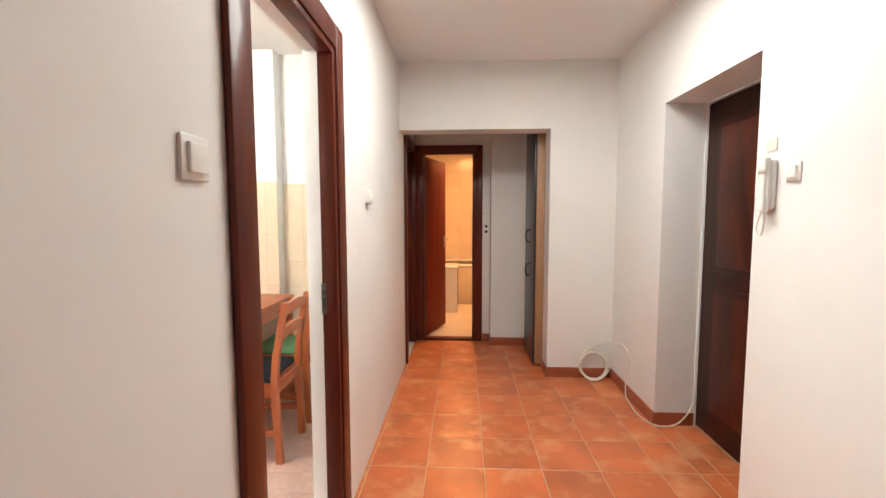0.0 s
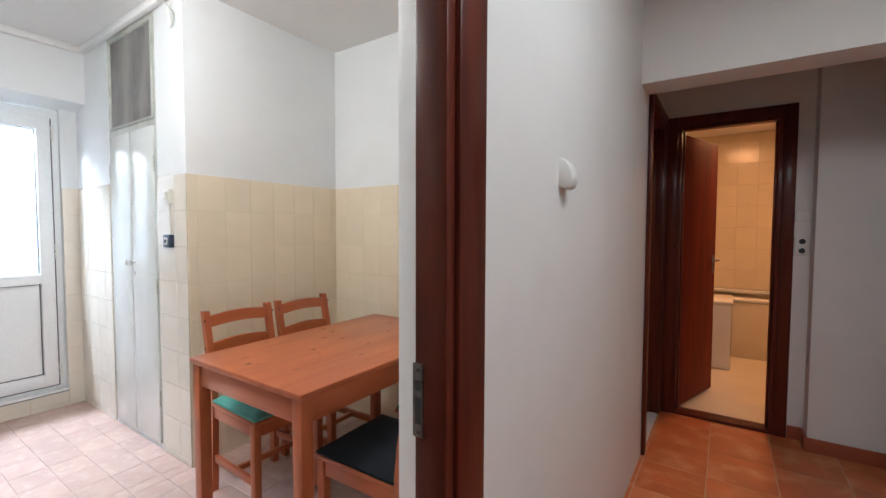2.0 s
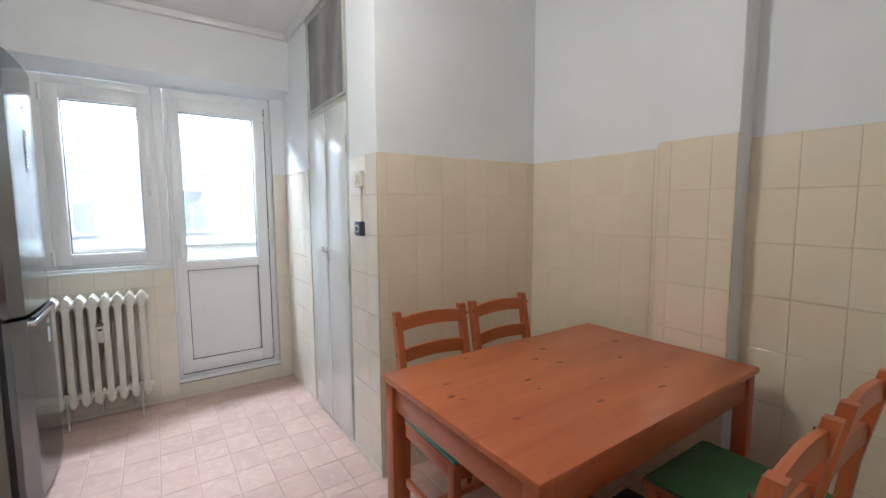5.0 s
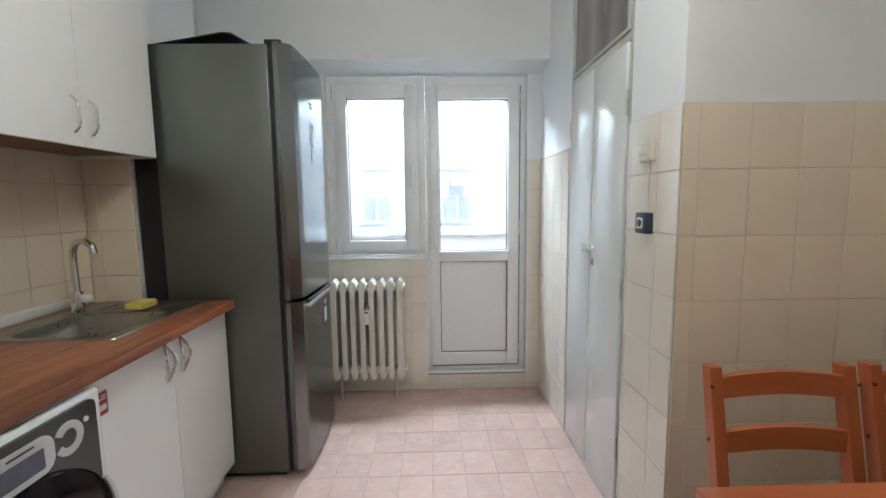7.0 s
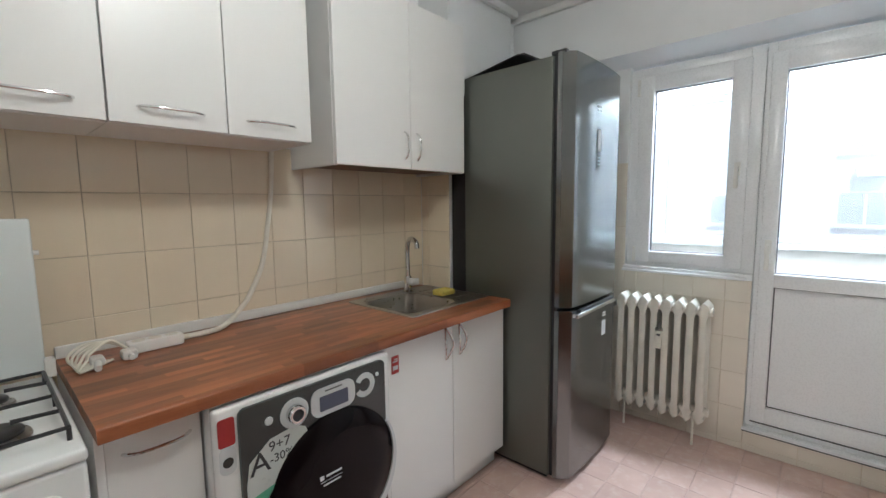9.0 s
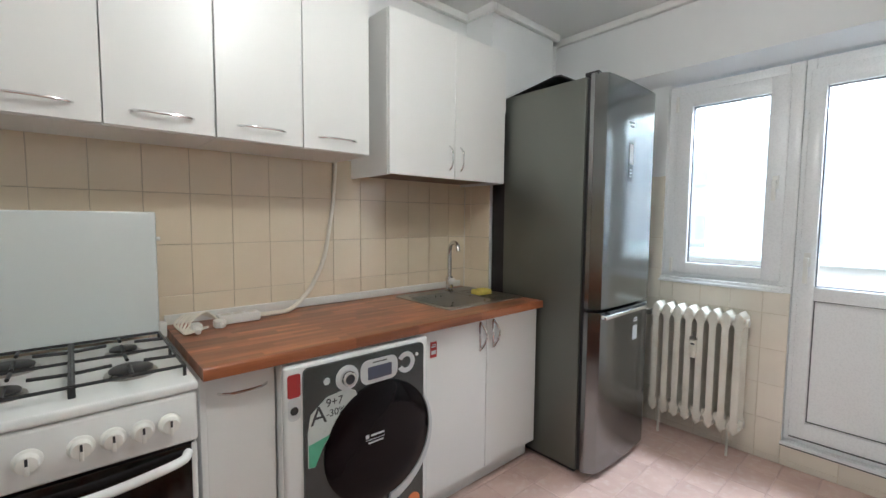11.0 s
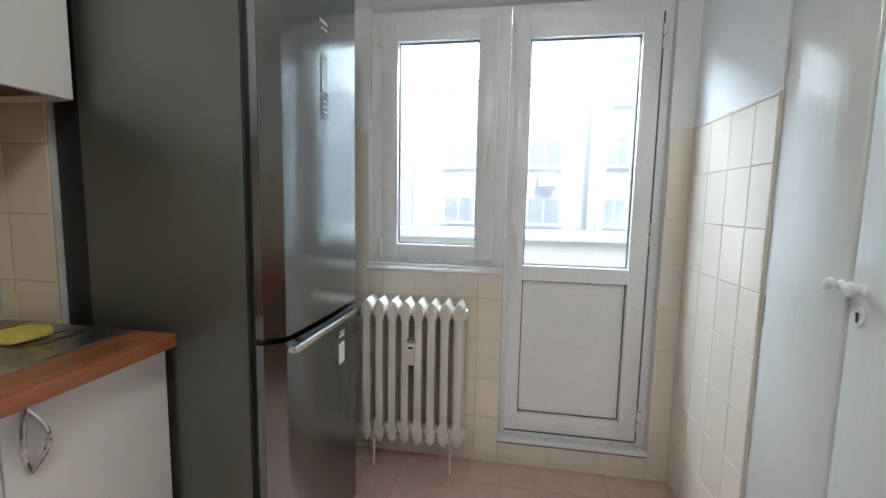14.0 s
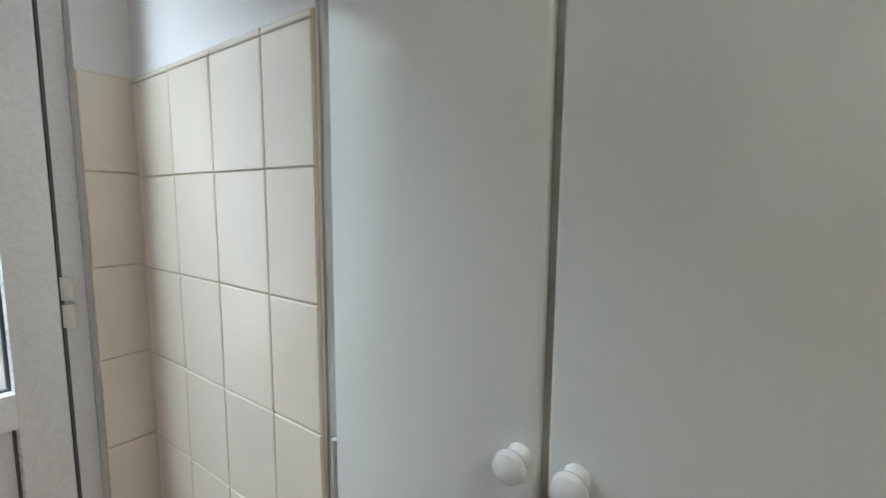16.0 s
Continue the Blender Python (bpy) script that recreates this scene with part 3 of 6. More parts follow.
# ---- kitchen window and balcony door ----
def leaf(parent, y0, y1, z0, z1, gy0, gy1, gz0, gz1, name, panel=None):
    x0, x1 = -4.115, -4.055
    b = B()
    zs = [gz0] if not panel else [panel[1], panel[0]]
    box(b, x0, y0, z0, x1, gy0, z1, 0.006)
    box(b, x0, gy1, z0, x1, y1, z1, 0.006)
    box(b, x0, gy0 - 0.004, gz1, x1 - 0.001, gy1 + 0.004, z1, 0.006)
    box(b, x0, gy0 - 0.004, z0, x1 - 0.001, gy1 + 0.004, panel[0] if panel else gz0, 0.006)
    if panel:
        box(b, x0, gy0 - 0.004, panel[1], x1 - 0.001, gy1 + 0.004, gz0, 0.006)
    ob = part(name, b, "pvc", parent)
    g = B()
    for lo, hi in ([(gz0, gz1)] + ([panel] if panel else [])):
        for a, c, d, e in ((gy0, gy0 + 0.005, lo, hi), (gy1 - 0.005, gy1, lo, hi), (gy0 + 0.005, gy1 - 0.005, lo, lo + 0.005), (gy0 + 0.005, gy1 - 0.005, hi - 0.005, hi)):
            box(g, -4.092, a, d, -4.079, c, e)
    part("gasket", g, "pvc_dark", ob, "thin dark rubber gasket")
    p = B(); box(p, -4.098, gy0 - 0.01, gz0 - 0.01, -4.092, gy1 + 0.01, gz1 + 0.01)
    pane = part("pane", p, "glass", ob, "clear window pane")
    pane.visible_shadow = False
    if panel:
        p = B(); box(p, -4.10, gy0 + 0.005, panel[0] + 0.005, -4.082, gy1 - 0.005, panel[1] - 0.005)
        part("lower_panel", p, "pvc", ob)
    return ob


def lever(parent, y, z, length, side):
    b = B()
    box(b, -4.055, y - 0.014, z - 0.035, -4.047, y + 0.014, z + 0.035, 0.003)
    box(b, -4.047, y - 0.009, z - 0.012, -4.015, y + 0.009, z + 0.012, 0.004)
    box(b, -4.022, y - 0.010, z - length if side < 0 else z, -4.008, y + 0.010, z + 0.012 if side < 0 else z + length, 0.005)
    part("handle", b, "plastic", parent, "white lever handle")


def window():
    ob = holder("window_1", (0, 0, 0), "white plastic tilt window above the radiator", "window")
    tagged(ob, kind="structure")
    b = B()
    box(b, -4.13, 1.286, 0.95, -4.065, 1.345, 2.11, 0.004); box(b, -4.13, 1.868, 0.95, -4.065, 1.93, 2.11, 0.004)
    box(b, -4.13, 1.345, 2.055, -4.066, 1.868, 2.11, 0.004); box(b, -4.13, 1.345, 0.95, -4.066, 1.868, 0.98, 0.004)
    part("window_frame", b, "pvc", ob)
    s = leaf(ob, 1.334, 1.876, 0.972, 2.06, 1.416, 1.792, 1.042, 1.975, "sash")
    lever(s, 1.835, 1.50, 0.10, -1)
    for z in (1.02, 2.0):
        b = B(); cyl(b, (-4.052, 1.332, z - 0.045), (-4.052, 1.332, z + 0.045), 0.009)
        part("hinge", b, "plastic", s)
    b = B(); box(b, -4.06, 1.275, 0.9185, -4.008, 1.905, 0.934, 0.004); box(b, -4.05, 1.28, 0.934, -4.02, 1.90, 0.951, 0.003)
    part("window_sill", b, "pvc", ob)


def balcony_door():
    ob = holder("door_1", (0, 0, 0), "white plastic balcony door with glass above a solid panel", "door")
    tagged(ob, kind="structure")
    b = B()
    box(b, -4.13, 1.932, 0.13, -4.065, 1.972, 2.11, 0.004); box(b, -4.13, 2.54, 0.13, -4.065, 2.60, 2.11, 0.004)
    box(b, -4.13, 1.972, 2.045, -4.066, 2.54, 2.11, 0.004); box(b, -4.13, 1.972, 0.13, -4.066, 2.54, 0.165, 0.004)
    part("door_frame", b, "pvc", ob)
    s = leaf(ob, 1.953, 2.556, 0.160, 2.058, 2.018, 2.479, 0.961, 1.967, "door_leaf", (0.246, 0.89))
    lever(s, 1.985, 1.10, 0.12, -1)
    for z in (0.26, 1.12, 1.95):
        b = B(); cyl(b, (-4.052, 2.566, z - 0.05), (-4.052, 2.566, z - 0.005), 0.010); cyl(b, (-4.052, 2.566, z + 0.005), (-4.052, 2.566, z + 0.05), 0.010)
        part("hinge", b, "plastic", s)
    b = B(); box(b, -4.066, 1.956, 0.1545, -4.0565, 2.556, 0.1598); box(b, -4.066, 2.5565, 0.158, -4.0565, 2.5615, 2.05); part("seal", b, "pvc_dark", ob, "dark rubber seal round the leaf")
    # Dark strip that draws the shadow under the door sill.
    b = B(); box(b, -4.03, 1.926, 0.1075, -4.0195, 2.598, 0.1124); part("shadow_gap", b, "pvc_dark", ob)
    b = B(); box(b, -4.05, 1.925, 0.1125, -4.018, 2.60, 0.131, 0.004)
    part("door_sill", b, "pvc", ob)


window()
balcony_door()


# ---- mahogany door frames ----
def casing(name, axis, face, out, u0, u1, top, wide, deep, label, stops=True):
    """A door frame: lining inside the opening u0..u1 and a casing on the face; out: +1 or -1, the side the face looks to."""
    ob = holder(name, (0, 0, 0), label, "door frame")
    tagged(ob, kind="structure")

    def put(p, a0, a1, v0, v1, z0, z1, bev=0.006):
        b = B()
        if axis == "x":
            box(b, min(a0, a1), v0, z0, max(a0, a1), v1, z1, bev)
        else:
            box(b, v0, min(a0, a1), z0, v1, max(a0, a1), z1, bev)
        part(p, b, "mahogany", ob)
    f = face + out * 0.022
    t = 0.028
    put("casing_side", face + out * 0.001, f, u0 - wide, u0 + 0.004, 0, top + wide)
    put("casing_side", face + out * 0.001, f, u1 - 0.004, u1 + wide, 0, top + wide)
    put("casing_head", face + out * 0.001, f - out * 0.001, u0 + 0.004, u1 - 0.004, top - 0.004, top + wide)
    put("lining_side", face - out * deep, face + out * 0.012, u0 + 0.001, u0 + t, 0, top - 0.001, 0.003)
    put("lining_side", face - out * deep, face + out * 0.012, u1 - t, u1 - 0.001, 0, top - 0.001, 0.003)
    put("lining_head", face - out * deep, face + out * 0.012, u0 + t, u1 - t, top - t, top - 0.001, 0.003)
    if not stops:
        return ob
    put("stop", face - out * deep, face - out * (deep - 0.025), u0 + t, u0 + t + 0.014, 0, top - t, 0.003)
    put("stop", face - out * deep, face - out * (deep - 0.025), u1 - t - 0.014, u1 - t, 0, top - t, 0.003)
    return ob


kd = casing("door_frame_kitchen", "x", XH, 1, 1.49, 2.18, 1.98, 0.088, 0.05, "reddish mahogany frame of the doorless kitchen opening", False)
b = B(); box(b, -0.5155, 2.1495, 0.935, -0.497, 2.1525, 1.06, 0.001); box(b, -0.5175, 2.1495, 0.936, -0.5155, 2.160, 1.059, 0.0005); part("strike_plate", b, "worn_steel", kd, "worn steel strike plate")
b = B(); box(b, -0.512, 2.1488, 0.958, -0.5005, 2.1498, 1.003); box(b, -0.512, 2.1488, 1.015, -0.5005, 2.1498, 1.032); cyl(b, (-0.506, 2.1487, 0.944), (-0.506, 2.1497, 0.944), 0.003, n=10); cyl(b, (-0.506, 2.1487, 1.049), (-0.506, 2.1497, 1.049), 0.003, n=10); part("latch_hole", b, "ink", kd, "dark latch slots")
casing("door_frame_side", "x", XH, 1, 4.25, 4.86, 2.0, 0.062, 0.065, "dark mahogany frame of the side room")
casing("door_frame_bathroom", "y", YV, -1, -0.385, 0.19, 1.99, 0.06, 0.065, "dark mahogany bathroom door frame")
b = B(); box(b, XK, 4.28, -0.004, XH + 0.01, 4.83, 0.012, 0.003)
structure("threshold_side", b, "marble", "pale stone threshold of the side room", "threshold")
b = B(); box(b, -0.36, YV - 0.01, -0.004, 0.165, 5.03, 0.02, 0.004)
structure("threshold_bathroom", b, "mahogany", "dark wooden bathroom threshold", "threshold")

# ---- bathroom ----
def bathroom_door():
    ob = holder("bathroom_door", (-0.352, 5.0, 0.02), "reddish mahogany bathroom door standing ajar inwards", "door")
    b = B(); box(b, 0, 0, 0, 0.62, 0.04, 1.93, 0.004)
    part("door_leaf", b, "mahogany_matt", ob)
    b = B(); cyl(b, (0.57, 0, 1.03), (0.57, -0.045, 1.03), 0.008); cyl(b, (0.575, -0.04, 1.03), (0.47, -0.04, 1.03), 0.008); box(b, 0.555, -0.006, 0.93, 0.585, 0, 1.07, 0.002)
    part("door_handle", b, "steel", ob, "small metal lever handle")
    ob.matrix_world = pose(-0.352, 5.0, 0.02, 0, 0, 72)


bathroom_door()
b = B(); box(b, -0.02, 6.78, 0, 1.19, 6.83, 0.56, 0.004)
tub = holder("bathtub", (0, 0, 0), "built-in bathtub with a tiled front panel", "bathtub")
part("front_panel", b, "bath_tile", tub)
b = B(); box(b, -0.74, 6.77, 0.561, 1.19, 6.90, 0.60, 0.015); box(b, -0.74, 7.55, 0.561, 1.19, 7.69, 0.60, 0.015); box(b, -0.74, 6.9, 0.561, -0.6, 7.55, 0.60, 0.012)
part("rim", b, "enamel", tub)
b = B(); box(b, -0.74, 6.9, 0.2, 1.19, 7.55, 0.22); part("basin", b, "enamel", tub)
b = B(); box(b, -0.55, 6.24, 0.0, -0.03, 6.76, 0.60, 0.01)
cab = holder("laundry_cabinet", (0, 0, 0), "white cabinet standing before the bathtub", "cabinet")
part("body", b, "enamel", cab)
b = B(); box(b, -0.56, 6.225, 0.602, -0.02, 6.765, 0.63, 0.008); part("top", b, "enamel", cab)

# ---- hall things ----
b = B(); box(b, 1.52, 2.345, 0.01, 1.57, 3.16, 1.985, 0.004)
ed = holder("entrance_door", (0, 0, 0), "dark brown wooden entrance door, closed", "door")
part("door_leaf", b, "entrance", ed)
for z0, z1 in ((0.14, 0.92), (1.00, 1.86)):
    b = B(); box(b, 1.508, 2.47, z0, 1.522, 3.04, z1, 0.005); part("panel_moulding", b, "entrance", ed)
    b = B(); box(b, 1.502, 2.51, z0 + 0.04, 1.510, 3.00, z1 - 0.04, 0.004); part("raised_panel", b, "entrance_panel", ed, "reddish varnished raised panel with painted reflections")
b = B(); box(b, 1.508, 2.40, 1.0, 1.52, 2.44, 1.2, 0.004); cyl(b, (1.51, 2.42, 1.1), (1.47, 2.42, 1.1), 0.009); cyl(b, (1.475, 2.42, 1.1), (1.475, 2.53, 1.1), 0.009)
part("door_handle", b, "steel", ed, "metal lever handle")
b = B(); box(b, 1.505, 3.155, 0.0, 1.519, 3.164, 1.998); box(b, 1.505, 2.341, 1.988, 1.519, 3.155, 1.998)
part("edge_strip", b, "pvc", ed, "thin white edge strip")


def switch(place, face, label, w=0.075, h=0.075, mat="plastic", rocker=True):
    """A wall switch; face: degrees about z that its front is turned from looking along -y."""
    ob = holder("light_switch", (0, 0, 0), label, "switch")
    b = B(); box(b, -w / 2, -0.009, -h / 2, w / 2, 0, h / 2, 0.004); part("plate", b, mat, ob)
    if rocker:
        b = B(); box(b, -w * 0.33, -0.017, -h * 0.33, w * 0.33, -0.008, h * 0.33, 0.003); part("rocker", b, mat, ob)
    ob.matrix_world = pose(*place, 0, 0, face)
    return ob


switch((XH, 1.29, 1.437), 90, "white light switch on the hall wall", 0.085, 0.085)
bell = holder("door_chime", (0, 0, 0), "small rounded white chime box on the hall wall", "chime")
b = B(); plate(b, [(0, 0), (0.012, -0.004), (0.030, -0.002), (0.037, 0.014), (0.033, 0.044), (0.022, 0.064), (0.008, 0.076), (0, 0.077)], 0.052, Matrix(((1, 0, 0, XH), (0, 0, -1, 2.765), (0, 1, 0, 1.396), (0, 0, 0, 1)))); bmesh.ops.bevel(b, geom=[g for g in b.edges if abs(g.verts[0].co.y - g.verts[1].co.y) < 0.001 and max(v.co.x for v in g.verts) > XH + 0.002], offset=0.005, segments=2, affect="EDGES", profile=0.5); part("housing", b, "plastic", bell)
b = B(); box(b, XH + 0.012, 2.723, 1.390, XH + 0.027, 2.755, 1.3955, 0.001); part("grille", b, "old_plastic", bell)
switch((XE, 2.133, 1.487), -90, "white light switch beside the intercom", 0.07, 0.07)


def intercom():
    ob = holder("intercom", (0, 0, 0), "white wall intercom handset beside the entrance door", "intercom")
    b = B(); box(b, -0.050, -0.028, -0.098, 0.045, 0, 0.098, 0.013, 4); base = part("base", b, "plastic", ob)
    b = B(); box(b, -0.004, -0.040, -0.106, 0.044, -0.028, 0.106, 0.005, 3); box(b, -0.003, -0.054, 0.045, 0.043, -0.040, 0.105, 0.011, 4); box(b, -0.003, -0.052, -0.105, 0.043, -0.040, -0.050, 0.010, 4); box(b, 0.002, -0.048, -0.06, 0.038, -0.038, 0.06, 0.008, 3); part("handset", b, "plastic", ob, "white handset with rounded ends")
    b = B(); box(b, -0.042, -0.0295, -0.066, -0.018, -0.0275, -0.061); part("slot", b, "ink", base)
    for z in (0.012, 0.0):
        b = B(); cyl(b, (-0.012, -0.0275, z), (-0.012, -0.0295, z), 0.0025, n=8); part("button", b, "ink", base)
    ob.matrix_world = pose(XE, 2.258, 1.448, 0, 0, -90)
    b = B(); box(b, 1.259, 2.225, 1.58, XE, 2.285, 1.63, 0.002)
    thing("wall_plate", b, "old_plastic", "small pale cover plate above the intercom", "cover plate")
    b = B(); tube(b, [(0.005, -0.02, -0.10), (0.01, -0.022, -0.145), (-0.01, -0.018, -0.20), (-0.035, -0.02, -0.18), (-0.025, -0.018, -0.13), (-0.008, -0.018, -0.10)], 0.004)
    part("cord", b, "cable", ob)


intercom()


def coil():
    ob = holder("cable_coil", (0, 0, 0), "coil of white cable on the hall floor against the wall", "cable")
    rnd = random.Random(4)
    for k in range(9):
        b = B()
        r = 0.112 + rnd.uniform(-0.010, 0.012)
        cx, cz, y = 1.11 + rnd.uniform(-0.007, 0.007), r + 0.006, 3.865 + 0.006 * k
        tube(b, [(cx + r * math.cos(a), y + 0.02 * math.sin(a) + 0.012, cz + r * math.sin(a)) for a in [2 * math.pi * i / 18 for i in range(19)]], 0.0045, 6, 2)
        part("loop", b, "cable", ob)
    b = B(); tube(b, [(1.04, 3.90, 0.19), (1.08, 3.915, 0.255), (1.16, 3.92, 0.29), (1.225, 3.86, 0.32), (1.245, 3.70, 0.355), (1.247, 3.58, 0.345), (1.247, 3.55, 0.25), (1.243, 3.58, 0.10), (1.235, 3.55, 0.02), (1.225, 3.45, 0.005), (1.215, 3.28, 0.005), (1.245, 3.17, 0.005), (1.31, 3.125, 0.005), (1.40, 3.125, 0.03), (1.47, 3.14, 0.10), (1.50, 3.147, 0.16)], 0.0045, 6, 6)
    part("loose_end", b, "cable", ob)


coil()


def closet_door():
    ob = holder("closet_door", (0, 0, 0), "tall dark grey closet door with pale oak edge and two ring handles", "door")
    b = B(); box(b, 0.664, 4.20, 0.02, 0.682, 4.70, 2.25, 0.002); part("door_leaf", b, "wenge", ob)
    b = B(); box(b, 0.6825, 4.192, 0.02, 0.772, 4.71, 2.25, 0.003); part("oak_side", b, "oak", ob, "pale oak carcass edge")
    for z in (1.141, 0.832):
        b = B()
        tube(b, [(0.665, 4.42, z + 0.055), (0.638, 4.42, z + 0.05), (0.628, 4.42, z + 0.02), (0.628, 4.42, z - 0.02), (0.638, 4.42, z - 0.05), (0.665, 4.42, z - 0.055)], 0.007, 8, 4)
        part("handle", b, "black", ob, "black bow handle")


closet_door()
for z, h, m in ((1.37, 0.06, "plastic"), (1.19, 0.11, "plastic")):
    ob = holder("wall_socket", (0, 0, 0), "pale electric socket plates beside the bathroom door", "socket")
    b = B(); box(b, 0.255, YV - 0.012, z - h / 2, 0.325, YV, z + h / 2, 0.004); part("plate", b, m, ob)
    if h > 0.1:
        for dz in (-0.028, 0.028):
            b = B(); cyl(b, (0.29, YV - 0.0135, z + dz), (0.29, YV - 0.011, z + dz), 0.016); part("socket_hole", b, "ink", ob)


def skirting(name, p, q):
    b = B(); box(b, *p, *q, 0.002)
    structure(name, b, "skirting", "dark terracotta tile skirting", "baseboard")


skirting("baseboard_arch", (0.742, YA - 0.012, -0.004), (XE, YA, 0.08))
skirting("baseboard_arch_side", (0.73, YA - 0.012, -0.004), (0.742, YA + 0.2, 0.08))
skirting("baseboard_east_far", (XE - 0.012, 3.165, -0.004), (XE, YA - 0.012, 0.08))
skirting("baseboard_entrance", (XE - 0.012, 3.153, -0.004), (1.505, 3.165, 0.08))
skirting("baseboard_pilaster", (0.319, 4.778, -0.004), (0.679, 4.79, 0.08))
skirting("baseboard_pilaster_side", (0.319, 4.79, -0.004), (0.331, YV, 0.08))
skirting("baseboard_bathroom", (0.253, YV - 0.012, -0.004), (0.319, YV, 0.08))


# ---- dining table and chairs ----
def table():
    ob = holder("dining_table", (-1.577, 3.02, 0), "antique-stained pine dining table with knots", "table")
    w, d, h = 0.725, 1.125, 0.745
    b = B(); box(b, -w / 2, -d / 2, h - 0.022, w / 2, d / 2, h, 0.004)
    top = part("tabletop", b, "pine", ob)
    rnd = random.Random(7)
    spots = ((-0.159, -0.43), (-0.308, -0.238), (-0.075, -0.471), (-0.042, -0.451), (-0.031, -0.19), (0.037, -0.213), (0.135, -0.404), (-0.217, 0.084),
             (-0.154, -0.025), (-0.313, 0.103), (-0.081, 0.024), (0.103, 0.018), (0.201, -0.127), (0.172, 0.287), (-0.107, 0.411), (0.25, 0.12), (0.02, 0.25))
    for k, (x, y) in enumerate(spots):
        s = (0.8, 0.6, 0.85, 0.6, 1.0, 0.5, 0.85, 1.05)[k % 8]
        b = B(); plate(b, [((0.005 + 0.0015 * (k % 3)) * s * math.cos(a), 0.016 * s * math.sin(a) * (1 + 0.2 * math.sin(3 * a))) for a in [2 * math.pi * i / 14 for i in range(14)]], 0.0012, pose(x, y, h - 0.0008, 0, 0, rnd.uniform(-25, 25)))
        part("knot", b, "knot", top)
    for sx in (-1, 1):
        for sy in (-1, 1):
            x, y = sx * (w / 2 - 0.034), sy * (d / 2 - 0.034)
            b = B(); box(b, x - 0.0245, y - 0.0245, 0, x + 0.0245, y + 0.0245, h - 0.0225, 0.004); part("leg", b, "pine_z", ob)
    for sx in (-1, 1):
        x = sx * (w / 2 - 0.03)
        b = B(); box(b, x - 0.011, -d / 2 + 0.059, h - 0.115, x + 0.011, d / 2 - 0.059, h - 0.0225, 0.003); part("apron", b, "pine", ob)
    for sy in (-1, 1):
        y = sy * (d / 2 - 0.03)
        b = B(); box(b, -w / 2 + 0.059, y - 0.011, h - 0.115, w / 2 - 0.059, y + 0.011, h - 0.0225, 0.003); part("apron", b, "pine_x", ob)


def curved_slat(y0, y1, z0, z1, x, rise):
    """A back slat whose upper and lower edges bow upward; thickness along x."""
    n, top, low = 8, [], []
    for k in range(n + 1):
        t = k / n
        bow = rise * math.sin(math.pi * t)
        top.append((y0 + (y1 - y0) * t, z1 + bow))
        low.append((y0 + (y1 - y0) * t, z0 + bow * 0.8))
    b = B()
    plate(b, low + top[::-1], 0.018, Matrix(((0, 0, 1, x - 0.009), (1, 0, 0, 0), (0, 1, 0, 0), (0, 0, 0, 1))))
    return b


def chair(label):
    """A pine chair about its base, facing +x, its back at -x."""
    ob = holder("dining_chair", (0, 0, 0), label, "chair", "chairs round the table")
    w, d, lean = 0.36, 0.40, 0.055
    for s in (-1, 1):
        y = s * (w / 2 - 0.016)
        b = B()
        prof = [(-d / 2 - 0.02, 0), (-d / 2 + 0.018, 0), (-d / 2 + 0.036, 0.44), (-d / 2 + 0.02, 0.59), (-d / 2 - lean + 0.018, 0.877), (-d / 2 - lean - 0.014, 0.877), (-d / 2 - 0.016, 0.60), (-d / 2, 0.44)]
        plate(b, prof, 0.030, Matrix(((1, 0, 0, 0), (0, 0, 1, y - 0.015), (0, 1, 0, 0), (0, 0, 0, 1))))
        post = part("back_leg", b, "pine_z", ob)
        for z in (0.835, 0.70):
            c = B(); cyl(c, (-d / 2 - 0.025, y + s * 0.0145, z), (-d / 2 - 0.02, y + s * 0.0165, z), 0.005, n=10); part("screw_cap", c, "knot", post)
        b = B(); box(b, d / 2 - 0.036, y - 0.017, 0, d / 2, y + 0.017, 0.43, 0.004); part("front_leg", b, "pine_z", ob)
        b = B(); box(b, -d / 2 + 0.03, y - 0.009, 0.15, d / 2 - 0.034, y + 0.009, 0.185, 0.003); part("stretcher", b, "pine_x", ob)
        b = B(); box(b, -d / 2 + 0.034, y - 0.010, 0.372, d / 2 - 0.036, y + 0.010, 0.43, 0.003); part("seat_rail", b, "pine_x", ob)
    b = B(); box(b, -0.01, -w / 2 + 0.026, 0.155, 0.012, w / 2 - 0.026, 0.18, 0.003); part("stretcher", b, "pine", ob)
    for x in (-d / 2 + 0.02, d / 2 - 0.018):
        b = B(); box(b, x - 0.009, -w / 2 + 0.031, 0.372, x + 0.009, w / 2 - 0.033, 0.43, 0.003); part("seat_rail", b, "pine", ob)
    b = B(); box(b, -d / 2 + 0.03, -w / 2 - 0.004, 0.431, d / 2 + 0.012, w / 2 + 0.004, 0.45, 0.006); part("seat", b, "pine_x", ob)
    part("top_slat", curved_slat(-w / 2 + 0.03, w / 2 - 0.03, 0.798, 0.853, -d / 2 - 0.041, 0.014), "pine", ob)
    part("lower_slat", curved_slat(-w / 2 + 0.03, w / 2 - 0.03, 0.668, 0.723, -d / 2 - 0.018, 0.014), "pine", ob)
    return ob


